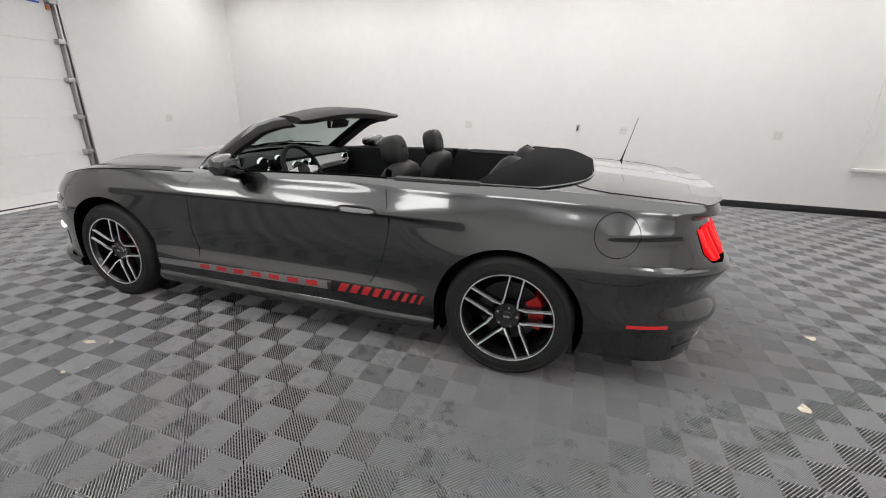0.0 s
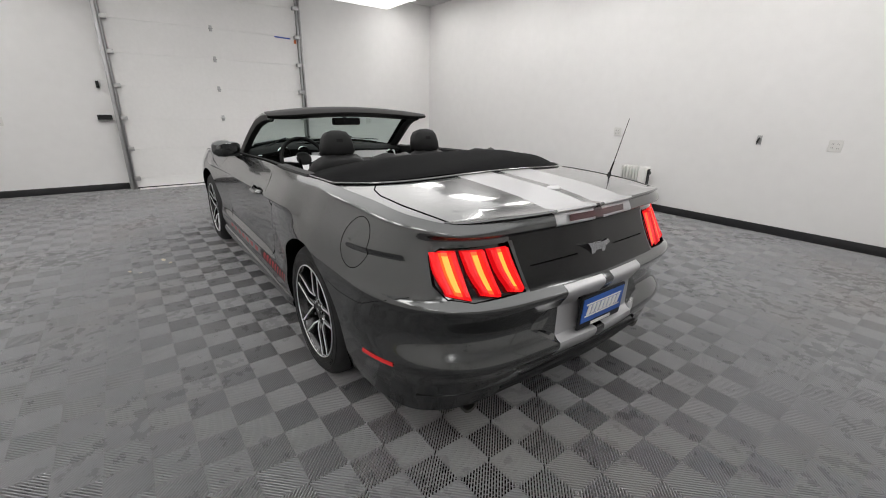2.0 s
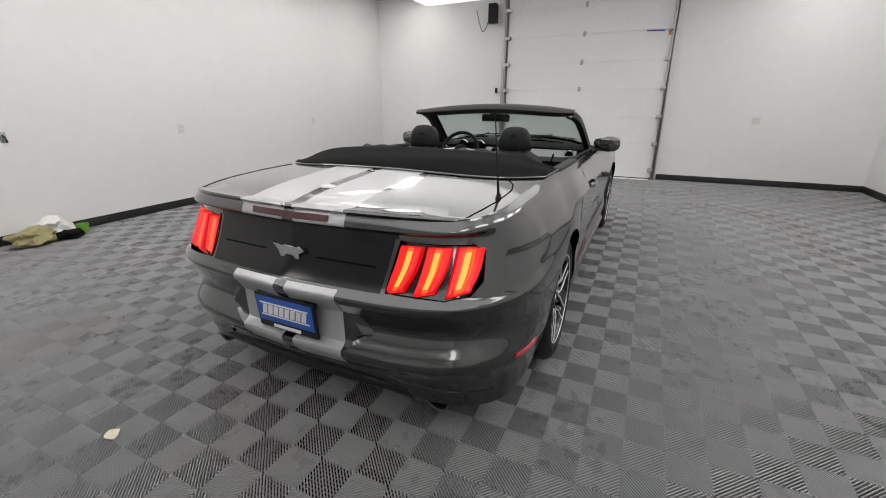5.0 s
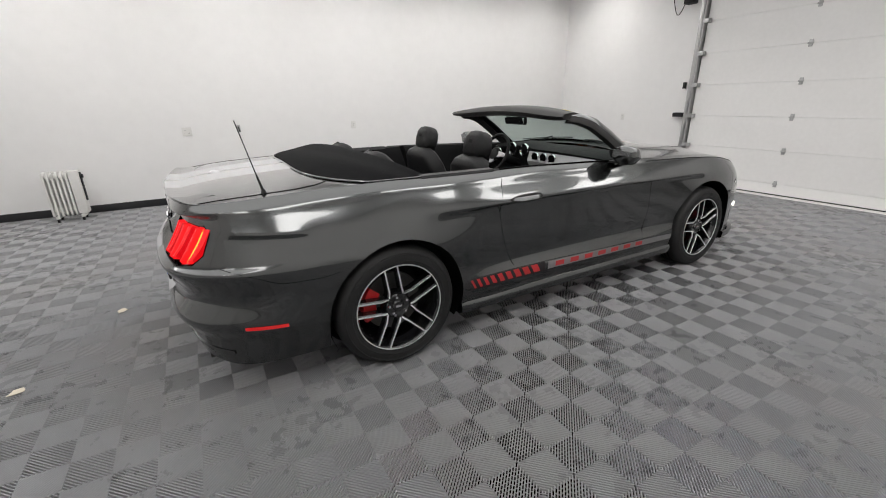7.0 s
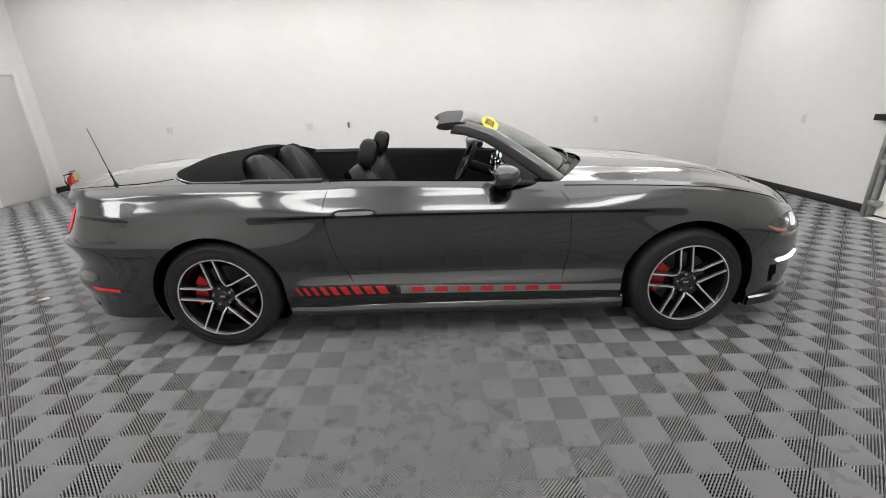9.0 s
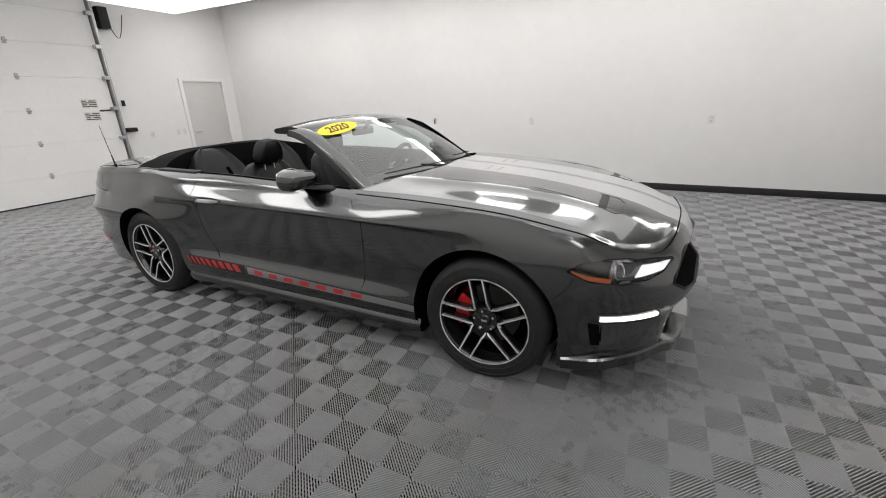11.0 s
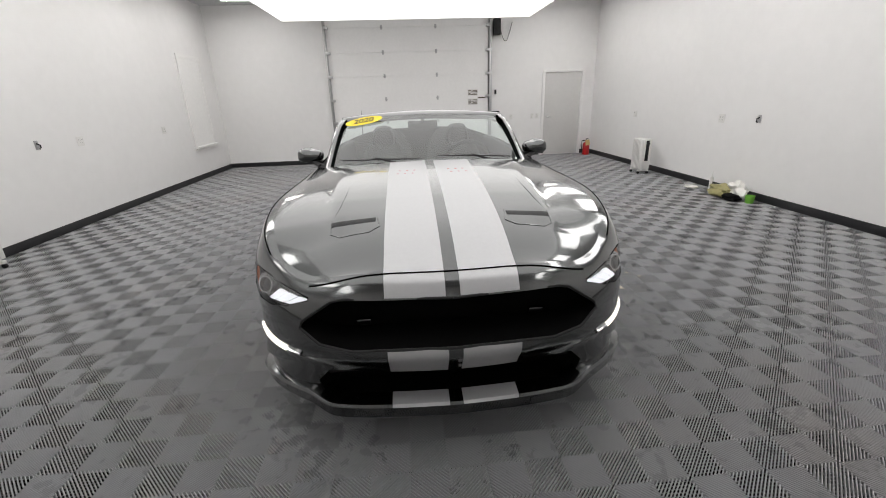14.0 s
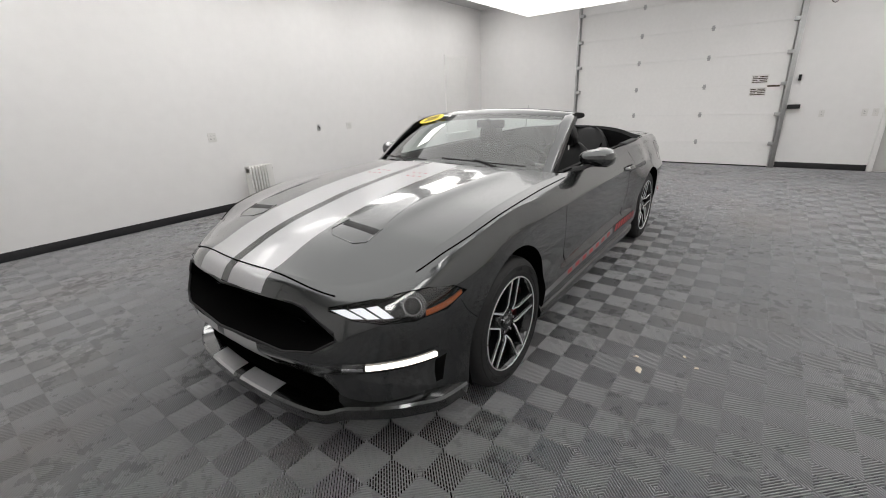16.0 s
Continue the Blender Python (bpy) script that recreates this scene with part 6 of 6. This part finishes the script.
part("tag", bm, material("manila_tag", (0.62, 0.45, 0.20), 0.7, vary=0.1, scale=20), fe, "tan paper tag", smooth=False)

# clutter by the left wall
M_FILM = material("white_bag_plastic", (0.75, 0.74, 0.70), 0.35, vary=0.12, scale=10, bump=0.4, bump_scale=25)
M_GREEN = material("green_plastic", (0.16, 0.42, 0.05), 0.4, vary=0.1, scale=12)
M_OLIVE = material("dull_yellow_bag", (0.32, 0.29, 0.13), 0.5, vary=0.25, scale=9, bump=0.3, bump_scale=30)
tube = thing("sealant_tube", "white sealant tube with dark print standing upright", "tube", (-1.98, 4.30, 0))
bm = bmesh.new()
lathe(bm, [(0.0, 0.0), (0.024, 0.0), (0.025, 0.004), (0.025, 0.20), (0.020, 0.215), (0.010, 0.22), (0.0, 0.22)], (0, 0, 0), axis="z", seg=20)
body_t = part("tube_body", bm, M_WHITE, tube)
bm = bmesh.new()
add_cyl(bm, (0, 0, 0.218), (0, 0, 0.30), 0.008, 0.003, seg=10)
part("nozzle", bm, M_WHITE, tube)
bm = bmesh.new()
lathe(bm, [(0.0255, 0.05), (0.0258, 0.052), (0.0258, 0.15), (0.0255, 0.152)], (0, 0, 0), axis="z", seg=20, start=0, end=4.2)
part("print_band", bm, M_DISC, tube)


def crumpled(name, label, category, at, size, mat, seed, sub=3):
    t = thing(name, label, category, at)
    bm = bmesh.new()
    r = bmesh.ops.create_icosphere(bm, subdivisions=sub, radius=1.0)
    for v in r["verts"]:
        n = noise.noise(v.co * 1.6 + Vector((seed, 0, 0))) * 0.45 + noise.noise(v.co * 4.2 + Vector((0, seed, 0))) * 0.25
        c = v.co * (1 + n)
        v.co = Vector((c.x * size[0], c.y * size[1], max(-0.9, c.z) * size[2]))
    z0 = min(v.co.z for v in bm.verts)
    for v in bm.verts:
        v.co.z -= z0
    part("sheet", bm, mat, t, sharp=28)
    return t


crumpled("plastic_bag", "crumpled dull yellow work bag on the floor", "bag", (-1.70, 4.24, 0), (0.20, 0.12, 0.09), M_OLIVE, 3)
crumpled("paper_bundle", "crumpled white paper and film by the wall", "paper", (-1.50, 4.33, 0), (0.16, 0.10, 0.12), M_FILM, 7)
crumpled("rag", "flat crumpled white rag on the floor", "rag", (-2.28, 4.22, 0), (0.11, 0.08, 0.025), M_FILM, 11)
crumpled("dark_cloth", "dark crumpled cloth on the floor", "cloth", (-1.42, 4.19, 0), (0.13, 0.09, 0.05), M_CANVAS, 17)
tub = thing("green_tub", "small bright green plastic tub", "tub", (-1.24, 4.31, 0))
bm = bmesh.new()
lathe(bm, [(0.0, 0.0), (0.045, 0.0), (0.058, 0.10), (0.054, 0.10), (0.042, 0.006), (0.0, 0.006)], (0, 0, 0), axis="z", seg=24)
part("tub_body", bm, M_GREEN, tub)


# torn paper scraps on the floor
def scrap(x, y, r, seed):
    t = thing("paper_scrap", "small torn cream paper scrap on the floor", "paper", (x, y, 0.003), "paper scraps")
    bm = bmesh.new()
    rng = random.Random(seed)
    n = 9
    ring = [bm.verts.new((r * (0.5 + 0.6 * rng.random()) * math.cos(6.283 * k / n), 0.6 * r * (0.5 + 0.6 * rng.random()) * math.sin(6.283 * k / n), 0.004 + 0.008 * rng.random())) for k in range(n)]
    c = bm.verts.new((0, 0, 0.008))
    top = [bm.faces.new((ring[k], ring[(k + 1) % n], c)) for k in range(n)]
    g = bmesh.ops.extrude_face_region(bm, geom=top)
    for v in [v for v in g["geom"] if isinstance(v, bmesh.types.BMVert)]:
        v.co.z -= 0.003
    part("sheet", bm, M_SCRAP, t, smooth=False)
    t.rotation_euler = (0, 0, rng.random() * 6)


M_SCRAP = material("cream_paper", (0.62, 0.56, 0.45), 0.7, vary=0.1, scale=30)
for k, (x, y, r) in enumerate(((-3.20, -0.13, 0.045), (-2.85, 0.69, 0.05), (0.96, 1.44, 0.035), (0.78, 1.69, 0.018), (0.70, 1.62, 0.015), (0.84, 1.40, 0.018))):
    scrap(x, y, r, k)


# ---------------------------------------------------------------- floor tiles
CELL = 0.1565
X0, Y0 = 0.105, -0.988
RIBS = 10


def clip_line(c, sgn):
    """Ends of a diagonal inside a unit cell: y = sgn * x + c."""
    pts = []
    for x in (0.0, 1.0):
        y = sgn * x + c
        if 0 <= y <= 1:
            pts.append((x, y))
    for y in (0.0, 1.0):
        x = (y - c) / sgn
        if 0 < x < 1:
            pts.append((x, y))
    return pts[:2] if len(pts) >= 2 else None


def tile_mesh():
    """Verts and faces of one tile of two by two cells, ribs running across by turns."""
    V, F = [], []
    for ci in range(2):
        for cj in range(2):
            sgn = 1 if (ci + cj) % 2 == 0 else -1
            for k in range(-RIBS, RIBS):
                c = (k + 0.5) / RIBS if sgn > 0 else (k + 0.5) / RIBS + 1
                ends = clip_line(c, sgn)
                w, wb, zt, zb = 0.0025, 0.0011, 0.0, -0.0195
                if not ends:
                    continue
                ends = sorted(ends)
                (xa, ya), (xb, yb) = [((p[0] + ci) * CELL, (p[1] + cj) * CELL) for p in ends]
                L = math.hypot(xb - xa, yb - ya)
                dx, dy = (xb - xa) / L, (yb - ya) / L
                nx, ny = -dy, dx
                rails = []
                offs = (wb, w, 0.85 * w, 0.35 * w, -0.35 * w, -0.85 * w, -w, -wb)
                for off in offs:
                    e = clip_line(c + off * 1.41421 / CELL, sgn)
                    rails.append(sorted(e) if e else None)
                if None in rails:
                    continue
                i = len(V)
                for q in range(2):
                    V += [((r[q][0] + ci) * CELL, (r[q][1] + cj) * CELL, z) for r, z in zip(rails, (zb, -0.0042, -0.0018, zt, zt, -0.0018, -0.0042, zb))]
                F += [(i + q, i + q + 1, i + q + 9, i + q + 8) for q in range(7)]
                # low struts across the slot
                m = max(1, int(L / 0.020))
                sx, sy = nx * CELL / RIBS * 0.7071, ny * CELL / RIBS * 0.7071
                for q in range(m):
                    t = (q + 0.5) / m
                    px, py = xa + (xb - xa) * t, ya + (yb - ya) * t
                    a = 0.0020
                    i = len(V)
                    V += [(px - dx * a, py - dy * a, -0.009), (px + dx * a, py + dy * a, -0.009), (px + dx * a + sx, py + dy * a + sy, -0.009), (px - dx * a + sx, py - dy * a + sy, -0.009)]
                    F.append((i, i + 1, i + 2, i + 3))
    return V, F


TV, TF = tile_mesh()
tile_me = bpy.data.meshes.new("floor_tile")
tile_me.from_pydata(TV, [], TF)
tile_me.materials.append(M_TILE)
tile_me.shade_flat()
STEP = 2 * CELL
i0, i1 = math.ceil((XR - X0) / STEP), math.floor((XF - X0) / STEP)
j0, j1 = math.ceil((YR - Y0) / STEP), math.floor((YL - Y0) / STEP)
cells = [(i, j) for i in range(i0 - 1, i1 + 1) for j in range(j0 - 1, j1 + 1)]
near = set(sorted(cells, key=lambda c: abs(math.hypot((X0 + (c[0] + 0.5) * STEP) / 1.25, Y0 + (c[1] + 0.5) * STEP) - 2.1))[:300])
for i, j in sorted(near):
    ob = new("tile", tile_me)
    ob.parent = floor
    ob.location = (X0 + i * STEP, Y0 + j * STEP, 0)
rest = [c for c in cells if c not in near]
tv, tf = np.array(TV), np.array(TF)
allv = np.concatenate([tv + np.array([X0 + i * STEP, Y0 + j * STEP, 0]) for i, j in rest])
allf = np.concatenate([tf + k * len(tv) for k in range(len(rest))])
me = bpy.data.meshes.new("far_tiles")
me.vertices.add(len(allv))
me.vertices.foreach_set("co", allv.astype(np.float32).ravel())
me.loops.add(allf.size)
me.loops.foreach_set("vertex_index", allf.astype(np.int32).ravel())
me.polygons.add(len(allf))
me.polygons.foreach_set("loop_start", np.arange(0, allf.size, 4, dtype=np.int32))
me.polygons.foreach_set("loop_total", np.full(len(allf), 4, dtype=np.int32))
me.update(calc_edges=True)
me.shade_flat()
me.materials.append(M_TILE)
far = new("floor_tiles", me)
far.parent = floor
far["kind"] = "stuff"
